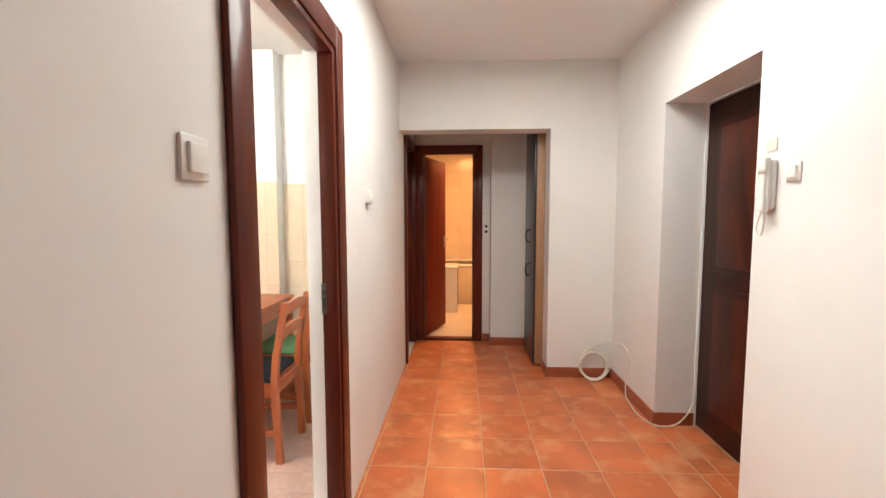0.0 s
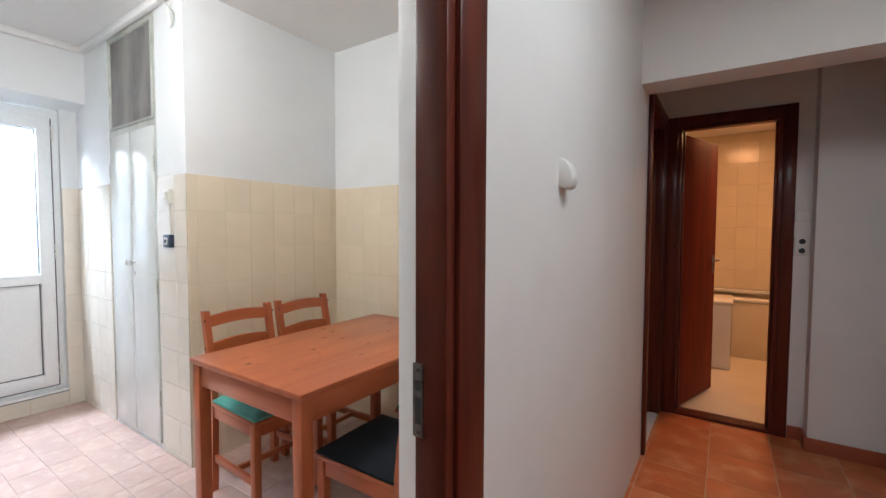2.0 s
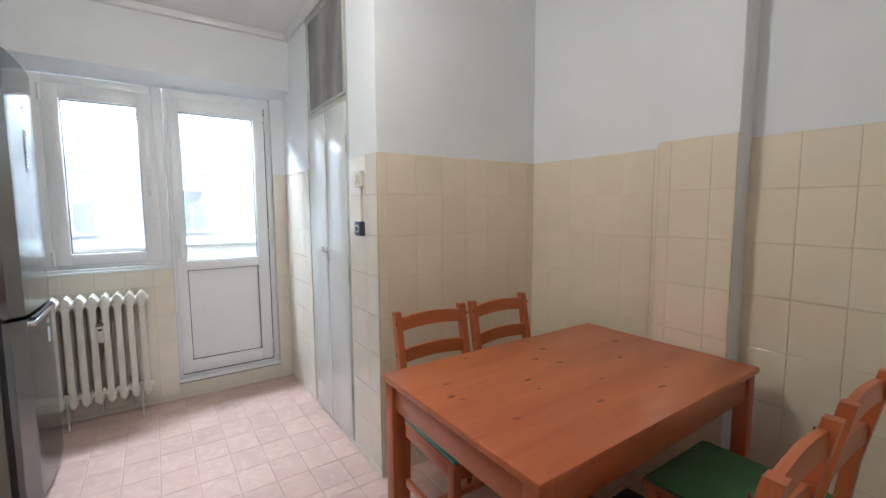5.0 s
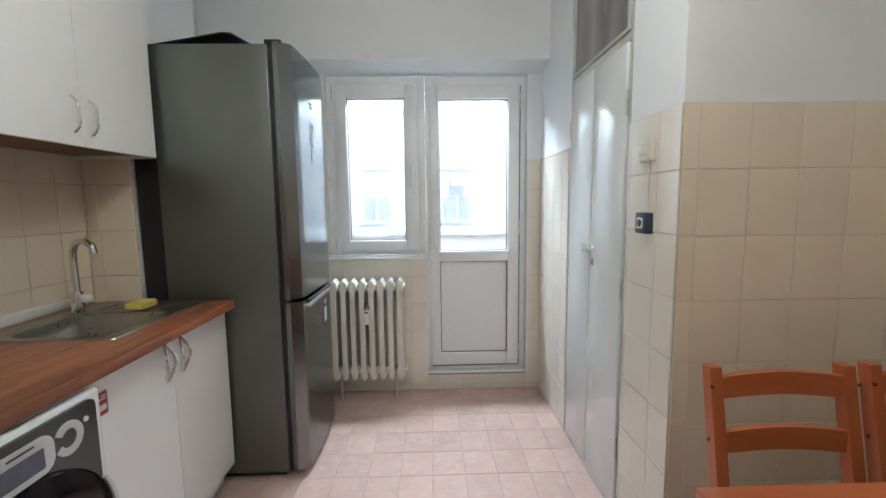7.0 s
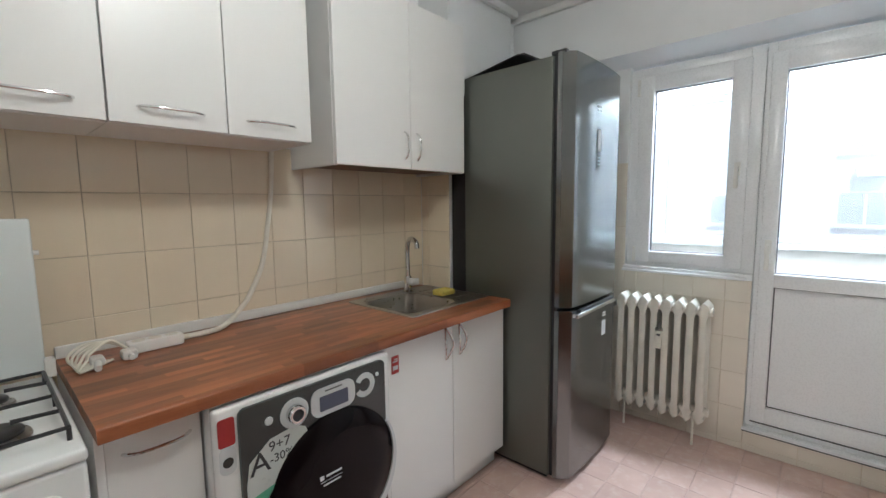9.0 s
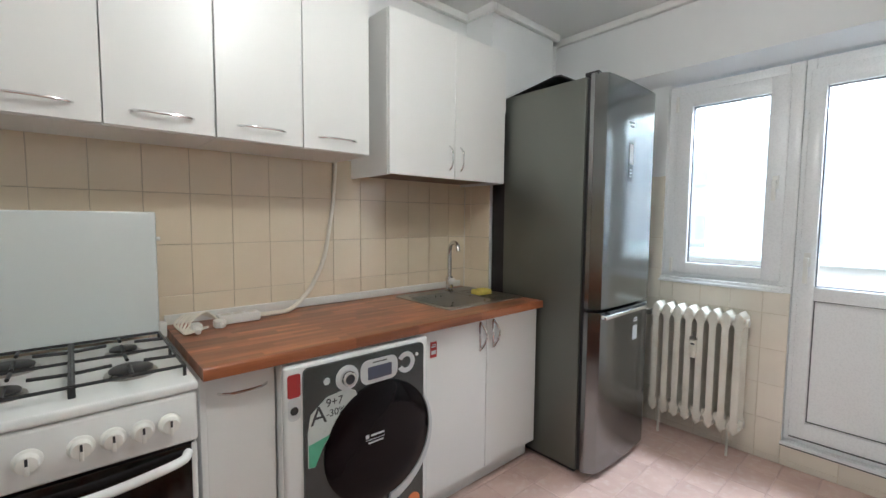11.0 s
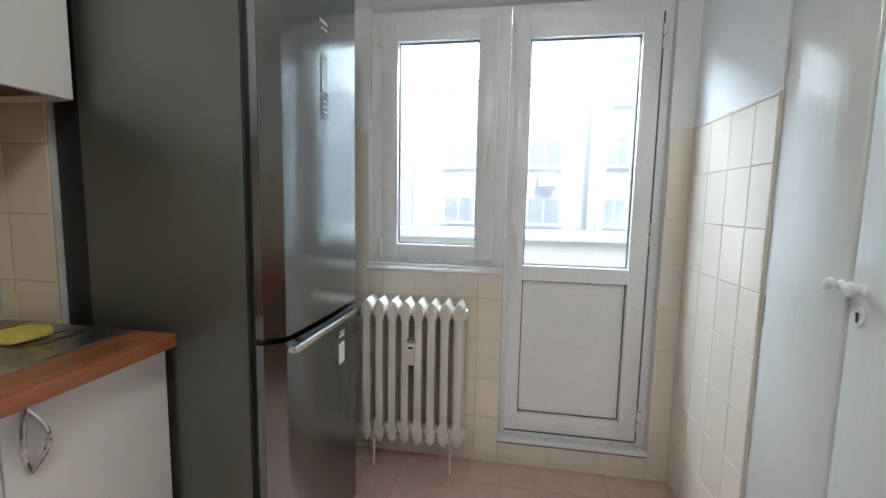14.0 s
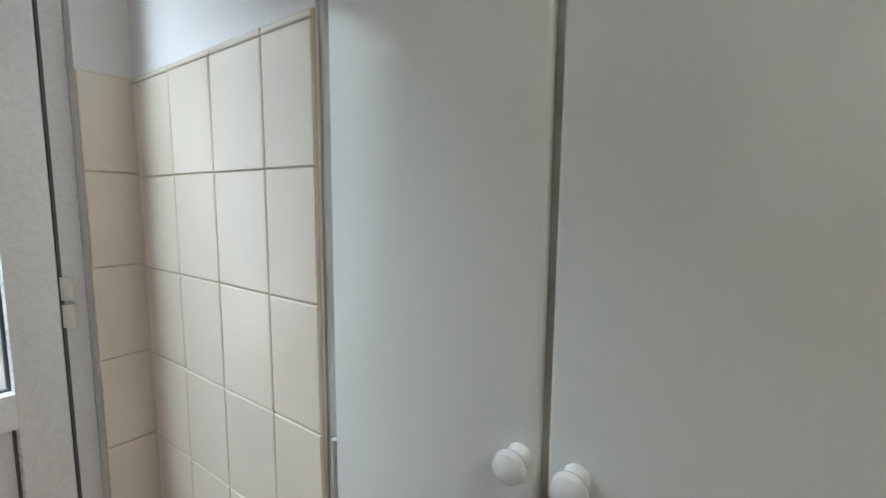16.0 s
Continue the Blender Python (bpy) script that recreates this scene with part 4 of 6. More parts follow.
def cushion(place, turn, mat, label):
    b = B()
    n = 14
    grid = []
    for i in range(n + 1):
        row = []
        for j in range(n + 1):
            u, v = 2 * i / n - 1, 2 * j / n - 1
            e = max(0.0, 1 - max(abs(u), abs(v)) ** 6)
            dimple = 0.012 * sum(math.exp(-((u - a) ** 2 + (v - c) ** 2) / 0.02) for a in (-0.4, 0.4) for c in (-0.4, 0.4))
            row.append((0.185 * u, 0.185 * v, 0.012 + 0.028 * e - dimple + 0.003 * noise.noise((u * 3, v * 3, place[1]))))
        grid.append(row)
    top = [[b.verts.new(p) for p in row] for row in grid]
    low = [[b.verts.new((p[0] * 0.985, p[1] * 0.985, 0.0)) for p in row] for row in grid]
    for i in range(n):
        for j in range(n):
            b.faces.new((top[i][j], top[i + 1][j], top[i + 1][j + 1], top[i][j + 1]))
            b.faces.new((low[i][j], low[i][j + 1], low[i + 1][j + 1], low[i + 1][j]))
    for i in range(n):
        for a, c in (((i, 0), (i + 1, 0)), ((i + 1, n), (i, n)), ((0, i + 1), (0, i)), ((n, i), (n, i + 1))):
            b.faces.new((top[a[0]][a[1]], low[a[0]][a[1]], low[c[0]][c[1]], top[c[0]][c[1]]))
    ob = thing("seat_cushion", b, mat, label, "cushion", "chair cushions")
    ob.matrix_world = pose(*place, 0, 0, turn)


table()
first = chair("antique pine slat-back chair tucked under the table")
first.matrix_world = pose(-1.945, 2.815, 0, 0, 0, -2)
copy_thing(first, pose(-1.945, 3.225, 0, 0, 0, 1))
copy_thing(first, pose(-1.135, 2.80, 0, 0, 0, 181))
copy_thing(first, pose(-1.135, 3.26, 0, 0, 0, 179))
cushion((-1.92, 2.815, 0.45), -2, "teal", "thin teal green cushion tied on a pine chair")
cushion((-1.92, 3.225, 0.45), 1, "moss", "thin green cushion on a pine chair")
cushion((-1.15, 2.80, 0.45), 1, "black_cloth", "thin black cushion on a pine chair")
cushion((-1.15, 3.26, 0.45), -1, "moss", "thin green cushion on a pine chair")

# ---- kitchen units ----
def text_mesh(words, size, depth=0.0006):
    cu = bpy.data.curves.new("lettering", "FONT")
    cu.body, cu.size, cu.extrude = words, size, depth
    cu.align_x, cu.align_y = "CENTER", "CENTER"
    tmp = bpy.data.objects.new("lettering", cu)
    scene.collection.objects.link(tmp)
    me = bpy.data.meshes.new_from_object(tmp.evaluated_get(bpy.context.evaluated_depsgraph_get()))
    bpy.data.objects.remove(tmp)
    return me


def lettering(words, size, place, mat, parent):
    """Raised letters on a front that looks to +y."""
    ob = new("lettering", text_mesh(words, size))
    ob.data.materials.append(M[mat])
    ob.parent = parent
    ob.matrix_local = pose(*place, 90, 0, 180)
    return ob


FRONT = lambda x, y, z: Matrix(((-1, 0, 0, x), (0, 0, 1, y), (0, 1, 0, z), (0, 0, 0, 1)))  # plates that look to +y


def worktop():
    ob = holder("worktop", (0, 0, 0), "oiled acacia butcher-block worktop of many staves", "worktop")
    rows = [0.462, 0.485, 0.5075, 0.53] + [0.53 + 0.02656 * k for k in range(1, 17)] + [0.981, 1.007, 1.033, 1.059, 1.085]
    rnd = random.Random(11)
    for y0, y1 in zip(rows, rows[1:]):
        spans = [(-3.058, -3.04), (-2.525, -1.487)] if y0 > 0.52 and y1 < 0.96 else [(-3.058, -1.487)]
        for a, c in spans:
            x = a
            while x < c - 1e-4:
                step = rnd.uniform(0.12, 0.36) if x > a else rnd.uniform(0.06, 0.25)
                e = c if c - (x + step) < 0.09 else x + step
                b = B(); box(b, x, y0, 0.84, e, y1, 0.875)
                if y1 > 1.08:
                    edge = [g for g in b.edges if all(v.co.y > 1.08 and v.co.z > 0.87 for v in g.verts)]
                    bmesh.ops.bevel(b, geom=edge, offset=0.006, segments=3, affect="EDGES", profile=0.5)
                part("stave", b, "stave", ob)
                x = e
    b = B(); box(b, -3.058, 0.442, 0.8755, -1.487, 0.462, 0.912, 0.003)
    thing("upstand", b, "plastic", "narrow pale plastic upstand along the worktop", "upstand")


def ring(w, h, r, cx, cy, z, bm, n=6):
    return [bm.verts.new((cx + x, cy + y, z)) for x, y in rounded(w, h, r, n)]


def sink():
    ob = holder("kitchen_sink", (0, 0, 0), "stainless steel inset sink with bowl and drainer", "sink")
    b = B()
    cx, cy = -2.783, 0.7425
    loops = [ring(0.540, 0.445, 0.02, cx, cy, 0.8752, b), ring(0.536, 0.441, 0.02, cx, cy, 0.880, b), ring(0.50, 0.41, 0.03, cx, cy, 0.8785, b),
             ring(0.325, 0.330, 0.05, -2.705, 0.755, 0.8775, b), ring(0.31, 0.315, 0.05, -2.705, 0.755, 0.868, b), ring(0.285, 0.29, 0.055, -2.705, 0.755, 0.735, b), ring(0.22, 0.22, 0.05, -2.705, 0.755, 0.722, b)]
    for p, q in zip(loops, loops[1:]):
        for k in range(len(p)):
            b.faces.new((p[k], p[(k + 1) % len(p)], q[(k + 1) % len(p)], q[k]))
    b.faces.new(loops[-1])
    part("basin", b, "steel", ob)
    b = B()
    for k in range(5):
        box(b, -3.01, 0.62 + 0.055 * k, 0.8782, -2.90, 0.632 + 0.055 * k, 0.8815, 0.0012)
    part("drainer_rib", b, "steel", ob)
    b = B(); lathe(b, [(0.03, 0), (0.03, 0.003), (0.02, 0.003), (0.018, 0.001), (0.0, 0.001)], (-2.705, 0.755, 0.723)); part("drain", b, "chrome", ob)
    tap = holder("tap", (0, 0, 0), "chrome gooseneck tap with a white knob", "tap")
    b = B(); lathe(b, [(0.028, 0), (0.028, 0.006), (0.022, 0.012), (0.02, 0.075), (0.017, 0.085), (0.0, 0.088)], (-2.862, 0.575, 0.8785)); part("base", b, "chrome", tap)
    b = B(); tube(b, [(-2.862, 0.575, 0.955), (-2.864, 0.572, 1.03), (-2.866, 0.57, 1.10), (-2.862, 0.585, 1.145), (-2.850, 0.625, 1.162), (-2.838, 0.665, 1.145), (-2.835, 0.675, 1.115)], 0.0125, 12, 6); part("spout", b, "chrome", tap)
    b = B(); cyl(b, (-2.862, 0.59, 0.935), (-2.840, 0.622, 0.942), 0.009); part("lever", b, "chrome", tap)
    b = B(); ball(b, (-2.832, 0.632, 0.944), 0.021, 0.021, 0.019); part("knob", b, "plastic", tap, "round white knob")
    b = B(); box(b, -2.965, 0.745, 0.882, -2.865, 0.815, 0.910, 0.008)
    for v in b.verts:
        v.co.z += 0.004 * noise.noise(v.co * 30)
    thing("sponge", b, "sponge", "yellow washing-up sponge on the sink", "sponge")


def loop_handle(parent, x, y, z, length, mat="chrome"):
    """A pointed oval loop handle on a front that looks to +y."""
    b = B()
    h, w = length / 2, length * 0.17
    left = [(x - w * math.sin(math.pi * k / 8), y + 0.022 * math.sin(math.pi * k / 8), z + h - 2 * h * k / 8) for k in range(9)]
    right = [(x + w * math.sin(math.pi * k / 8), y + 0.022 * math.sin(math.pi * k / 8), z + h - 2 * h * k / 8) for k in range(9)]
    tube(b, left, 0.0055, 8, 2)
    tube(b, right, 0.0055, 8, 2)
    part("handle", b, mat, parent, "chrome loop handle")


def bow_handle(parent, p, q, out=0.024, r=0.0042, mat="chrome"):
    b = B()
    p, q = Vector(p), Vector(q)
    pts = [p + Vector((0, -0.002, 0))] + [p.lerp(q, t) + Vector((0, out * (1 - abs(2 * t - 1) ** 4), 0)) for t in (0.06, 0.2, 0.35, 0.5, 0.65, 0.8, 0.94)] + [q + Vector((0, -0.002, 0))]
    tube(b, pts, r, 8, 3)
    part("handle", b, mat, parent, "chrome bow handle")


def unit(name, x0, x1, y0, y1, z0, z1, splits, label, plinth=0.0, open_top=False, lift=0.0, under="melamine"):
    """A cabinet that looks to +y, its carcass and one door for each stretch between the splits; returns it with its doors."""
    ob = holder(name, (0, 0, 0), label, "cabinet")
    b = B()
    t = 0.016
    box(b, x0, y0, z0, x0 + t, y1 - 0.019, z1); part("side_panel", b, "melamine", ob)
    b = B(); box(b, x1 - t, y0, z0, x1, y1 - 0.019, z1); part("side_panel", b, "melamine", ob)
    b = B(); box(b, x0 + t, y0, z0 + lift, x1 - t, y1 - 0.019, z0 + lift + t); part("bottom_panel", b, under, ob)
    b = B(); box(b, x0 + t, y0 if not open_top else y1 - 0.06, z1 - t, x1 - t, y1 - 0.019, z1); part("top_panel", b, "melamine", ob)
    b = B(); box(b, x0 + t, y0, z0 + lift + t, x1 - t, y0 + 0.004, z1 - t); part("back_panel", b, "melamine", ob)
    doors = []
    for a, c in zip(splits, splits[1:]):
        b = B(); box(b, a + 0.0015, y1 - 0.018, z0 + 0.002, c - 0.0015, y1, z1 - 0.002, 0.0012, 1)
        doors.append(part("door", b, "melamine", ob))
    if plinth:
        b = B(); box(b, x0 + 0.002, y1 - 0.07, 0, x1 - 0.002, y1 - 0.055, plinth - 0.001); part("plinth", b, "melamine", ob)
        b = B(); box(b, x0, y0, 0, x0 + t, y1 - 0.07, plinth - 0.001); box(b, x1 - t, y0, 0, x1, y1 - 0.07, plinth - 0.001); part("side_foot", b, "melamine", ob)
    return ob, doors


worktop()
sink()
_, doors = unit("sink_cabinet", -3.08, -2.30, 0.47, 1.03, 0.095, 0.839, [-3.08, -2.69, -2.30], "white sink cabinet with two doors and loop handles", 0.095, True)
loop_handle(doors[0], -2.735, 1.03, 0.748, 0.135)
loop_handle(doors[1], -2.645, 1.03, 0.748, 0.135)
_, doors = unit("drawer_cabinet", -1.70, -1.502, 0.47, 1.03, 0.095, 0.839, [-1.70, -1.502], "narrow white cabinet with one bow handle", 0.095)
bow_handle(doors[0], (-1.535, 1.03, 0.775), (-1.675, 1.03, 0.775))
b = B(); box(b, -1.5015, 0.47, 0, -1.4855, 1.04, 0.839, 0.001)
thing("side_panel", b, "melamine", "white side panel between cabinet and stove", "panel")
_, doors = unit("wall_cabinet", -2.212, -1.614, YS + 0.001, 0.77, 1.562, 2.282, [-2.212, -1.918, -1.614], "white wall cabinet with bow handles below the ceiling")
for d, x in zip(doors, (-2.065, -1.766)):
    bow_handle(d, (x - 0.085, 0.77, 1.612), (x + 0.085, 0.77, 1.612))
_, doors = unit("wall_cabinet", -1.612, -1.013, YS + 0.001, 0.77, 1.562, 2.282, [-1.612, -1.313, -1.013], "white wall cabinet over the gas stove")
for d, x in zip(doors, (-1.463, -1.163)):
    bow_handle(d, (x - 0.085, 0.77, 1.612), (x + 0.085, 0.77, 1.612))
_, doors = unit("wall_cabinet", -3.078, -2.302, YS + 0.001, 0.789, 1.492, 2.215, [-3.078, -2.697, -2.302], "white two-door wall cabinet above the sink", lift=0.014, under="hardboard")
bow_handle(doors[0], (-2.735, 0.789, 1.535), (-2.735, 0.789, 1.655))
bow_handle(doors[1], (-2.660, 0.789, 1.535), (-2.660, 0.789, 1.655))


# ---- fridge ----
def fridge():
    ob = holder("fridge", (0, 0, 0), "tall dark stainless two-door fridge freezer", "fridge")
    x0, x1 = -3.685, -3.097
    b = B(); box(b, x0, 0.775, 0.03, x1, 1.272, 1.972, 0.004); part("body", b, "fridge_side", ob, "grey painted steel body")
    b = B(); box(b, x0 + 0.03, 0.80, 0.0, x1 - 0.03, 1.25, 0.03); part("base", b, "black", ob)

    # Black block added to stop light in the gap behind the fridge.
    b = B(); box(b, x0 + 0.03, 0.662, 0.05, x1 - 0.022, 0.774, 1.90, 0.01); part("condenser", b, "black", ob, "black block added to darken the gap behind the fridge")

    def door(z0, z1):
        out = [(x1, 1.295), (x1 + 0.002, 1.318)]
        for k in range(17):
            t = k / 16
            x = x1 - (x1 - x0) * t
            e = min(1.0, min(t, 1 - t) / 0.09)
            out.append((x, 1.318 + 0.045 * math.sqrt(max(0.0, 1 - (1 - e) ** 2)) + 0.012 * math.sin(math.pi * t)))
        out += [(x0 - 0.002, 1.318), (x0, 1.295)]
        b = B(); plate(b, out, z1 - z0, Matrix.Translation((0, 0, z0)))
        return part("door", b, "fridge", ob)
    up, low = door(0.862, 1.98), door(0.035, 0.845)
    b = B(); box(b, x0 + 0.014, 1.27, 0.03, x1 - 0.014, 1.296, 1.97); part("door_seal", b, "black", ob, "dark door gasket")
    b = B(); box(b, x1 - 0.04, 1.355, 0.812, x0 + 0.09, 1.392, 0.834, 0.006, 3); part("handle", b, "chrome", low, "bright metal grip strip")
    b = B(); box(b, x1 - 0.09, 1.352, 0.834, x0 + 0.10, 1.385, 0.8445, 0.002); part("grip_recess", b, "black", low)
    b = B(); plate(b, rounded(0.045, 0.20, 0.004), 0.002, FRONT(-3.362, 1.3745, 1.588)); disp = part("display", b, "panel_grey", up, "narrow upright display panel")
    b = B(); plate(b, rounded(0.036, 0.10, 0.003), 0.001, FRONT(-3.362, 1.3766, 1.625)); part("screen", b, "silver", disp)
    for k in range(3):
        b = B(); box(b, -3.374, 1.3764, 1.512 + 0.016 * k, -3.350, 1.3774, 1.517 + 0.016 * k); part("print", b, "silver", disp)
    b = B(); box(b, -3.385, 1.374, 1.775, -3.335, 1.3765, 1.785); box(b, -3.385, 1.374, 1.758, -3.345, 1.3765, 1.766); part("badge", b, "silver", up)
    b = B(); plate(b, rounded(0.05, 0.075, 0.004), 0.0012, FRONT(-3.484, 1.3735, 0.695)); part("label", b, "silver", low, "pale paper energy label")
    b = B(); box(b, -3.507, 1.372, 0.755, -3.462, 1.3752, 0.762); box(b, -3.507, 1.372, 0.768, -3.467, 1.3752, 0.775); part("label", b, "silver", low)
    b = B(); box(b, x1 - 0.035, 1.26, 1.973, x1 - 0.005, 1.33, 1.992, 0.004); part("hinge_cover", b, "black", ob)
    b = B()
    plate(b, [(0, 0), (0.30, 0.050), (0.34, 0.047), (0.42, 0.002), (0.415, 0.0), (0.335, 0.042), (0.30, 0.044), (0.004, -0.002)], 0.34, Matrix(((0, 0, -1, -3.112), (1, 0, 0, 0.78), (0, 1, 0, 1.975), (0, 0, 0, 1))))
    thing("black_sheet", b, "black", "bent black plastic sheet lying on the fridge", "tray")


fridge()


# ---- washing machine ----
def washer():
    ob = holder("washing_machine", (0, 0, 0), "white washer dryer with graphite front and dark round door", "washing machine")
    x0, x1 = -2.281, -1.706
    b = B(); box(b, x0, 0.50, 0.012, x1, 1.062, 0.832, 0.008); part("body", b, "enamel", ob)
    b = B(); box(b, x0, 1.062, 0.10, x1, 1.092, 0.828, 0.012, 3); part("front_frame", b, "enamel", ob)
    for x in (x0 + 0.05, x1 - 0.05):
        for y in (0.55, 1.02):
            b = B(); cyl(b, (x, y, 0), (x, y, 0.02), 0.02); part("foot", b, "black", ob)
    b = B(); plate(b, rounded(0.485, 0.715, 0.02), 0.012, FRONT(-2.006, 1.0905, 0.457)); pan = part("panel", b, "panel_grey", ob, "graphite metallic front panel")
    cx, cz = -2.050, 0.487
    b = B(); lathe(b, [(0.220, 0.0), (0.220, 0.006), (0.212, 0.012), (0.15, 0.019), (0.08, 0.022), (0.0, 0.023)], (cx, 1.1025, cz), "Y", 48); door = part("door", b, "dark_door", ob, "large dark domed porthole door")
    b = B()
    n = 24
    arc = [(0.222 * math.cos(a), 0.222 * math.sin(a)) for a in [radians(150 + 110 * k / n) for k in range(n + 1)]]
    inn = [(0.012 + 0.247 * math.cos(a), -0.012 + 0.247 * math.sin(a)) for a in [radians(150 + 110 * k / n) for k in range(n + 1)]]
    plate(b, arc + inn[::-1], 0.010, FRONT(cx, 1.1026, cz) @ Matrix.Diagonal((-1, 1, 1, 1))); part("door_rim", b, "silver", ob, "pale crescent rim")
    b = B(); plate(b, rounded(0.155, 0.086, 0.03), 0.004, FRONT(-2.045, 1.1025, 0.751)); dis = part("display_surround", b, "silver", pan)
    b = B(); plate(b, rounded(0.10, 0.046, 0.003), 0.0015, FRONT(-2.045, 1.1066, 0.746)); part("display", b, "screen", dis)
    b = B(); box(b, -2.075, 1.1065, 0.781, -2.015, 1.1075, 0.785); part("print", b, "ink", dis)
    b = B(); lathe(b, [(0.043, 0), (0.043, 0.003), (0.036, 0.004), (0.036, 0.002), (0.0, 0.002)], (-1.916, 1.1025, 0.752), "Y"); dial = part("dial_ring", b, "silver", pan)
    b = B(); lathe(b, [(0.026, 0), (0.026, 0.018), (0.023, 0.022), (0.017, 0.022), (0.015, 0.014), (0.0, 0.014)], (-1.916, 1.104, 0.752), "Y"); part("knob", b, "chrome", dial)
    b = B(); lathe(b, [(0.0148, 0), (0.0, 0.001)], (-1.916, 1.1182, 0.752), "Y"); part("knob_cap", b, "ink", dial)
    b = B(); lathe(b, [(0.012, 0), (0.010, 0.004), (0.0, 0.004)], (-1.842, 1.1025, 0.757), "Y"); part("button", b, "silver", pan)
    b = B()
    arc = [(0.040 * math.cos(a), 0.040 * math.sin(a)) for a in [radians(-150 + 300 * k / n) for k in range(n + 1)]]
    inn = [(0.022 * math.cos(a), 0.022 * math.sin(a)) for a in [radians(-150 + 300 * k / n) for k in range(n + 1)]]
    plate(b, arc + inn[::-1], 0.003, FRONT(-2.163, 1.1025, 0.752)); part("program_ring", b, "silver", pan)
    b = B(); lathe(b, [(0.007, 0), (0.006, 0.003), (0.0, 0.003)], (-2.215, 1.1025, 0.772), "Y"); part("button", b, "silver", pan)
    # stickers
    lobe = [(0.075, 0.10), (0.045, 0.115), (-0.03, 0.105), (-0.088, 0.06), (-0.098, 0.0), (-0.098, -0.115), (-0.075, -0.118), (-0.045, -0.06), (0.0, 0.0), (0.05, 0.05), (0.085, 0.075)]
    b = B(); plate(b, [(x, z) for x, z in lobe], 0.0012, FRONT(-1.872, 1.1026, 0.600)); st = part("sticker", b, "label_grey", pan, "printed energy sticker")
    b = B(); plate(b, [(-0.096, -0.114), (-0.074, -0.117), (-0.046, -0.06), (-0.02, -0.025), (-0.096, -0.04)], 0.0006, FRONT(-1.872, 1.1039, 0.600)); part("sticker_print", b, "green", st)
    lettering("A", 0.085, (-1.812, 1.1042, 0.648), "ink", st)
    lettering("9+7", 0.040, (-1.868, 1.1042, 0.682), "ink", st)
    lettering("-30%", 0.034, (-1.872, 1.1042, 0.646), "ink", st)
    for x0p, x1p, z0p, z1p in ((-1.975, -1.988, 0.522, 0.535), (-1.996, -2.050, 0.526, 0.532), (-1.975, -2.052, 0.5138, 0.5152), (-1.985, -2.046, 0.501, 0.506)):
        b = B(); box(b, x1p, 1.1232, z0p, x0p, 1.1262, z1p); part("door_print", b, "silver", door)
    b = B(); plate(b, rounded(0.042, 0.075, 0.008), 0.001, FRONT(-1.736, 1.0925, 0.765)); part("tag", b, "red", ob, "red warning sticker")
    b = B(); plate(b, rounded(0.042, 0.075, 0.018), 0.001, FRONT(-1.736, 1.0925, 0.690)); part("tag", b, "silver", ob, "grey label")
    b = B(); plate(b, rounded(0.026, 0.026, 0.012), 0.001, FRONT(-1.736, 1.0937, 0.685)); part("tag_print", b, "panel_grey", ob)
    b = B(); lathe(b, [(0.03, 0), (0.03, 0.002), (0.0, 0.002)], (-2.20, 1.1026, 0.19), "Y"); part("tag", b, "orange", ob, "orange sticker")
    b = B(); plate(b, rounded(0.036, 0.068, 0.003), 0.001, FRONT(-2.360, 1.0302, 0.742)); tg = thing("warning_tag", b, "red", "small red and white tag on the cabinet door", "label")
    b = B(); box(b, -2.372, 1.0312, 0.722, -2.348, 1.0318, 0.738); box(b, -2.372, 1.0312, 0.752, -2.348, 1.0318, 0.757); box(b, -2.372, 1.0312, 0.761, -2.354, 1.0318, 0.765); part("tag_print", b, "silver", tg)


washer()


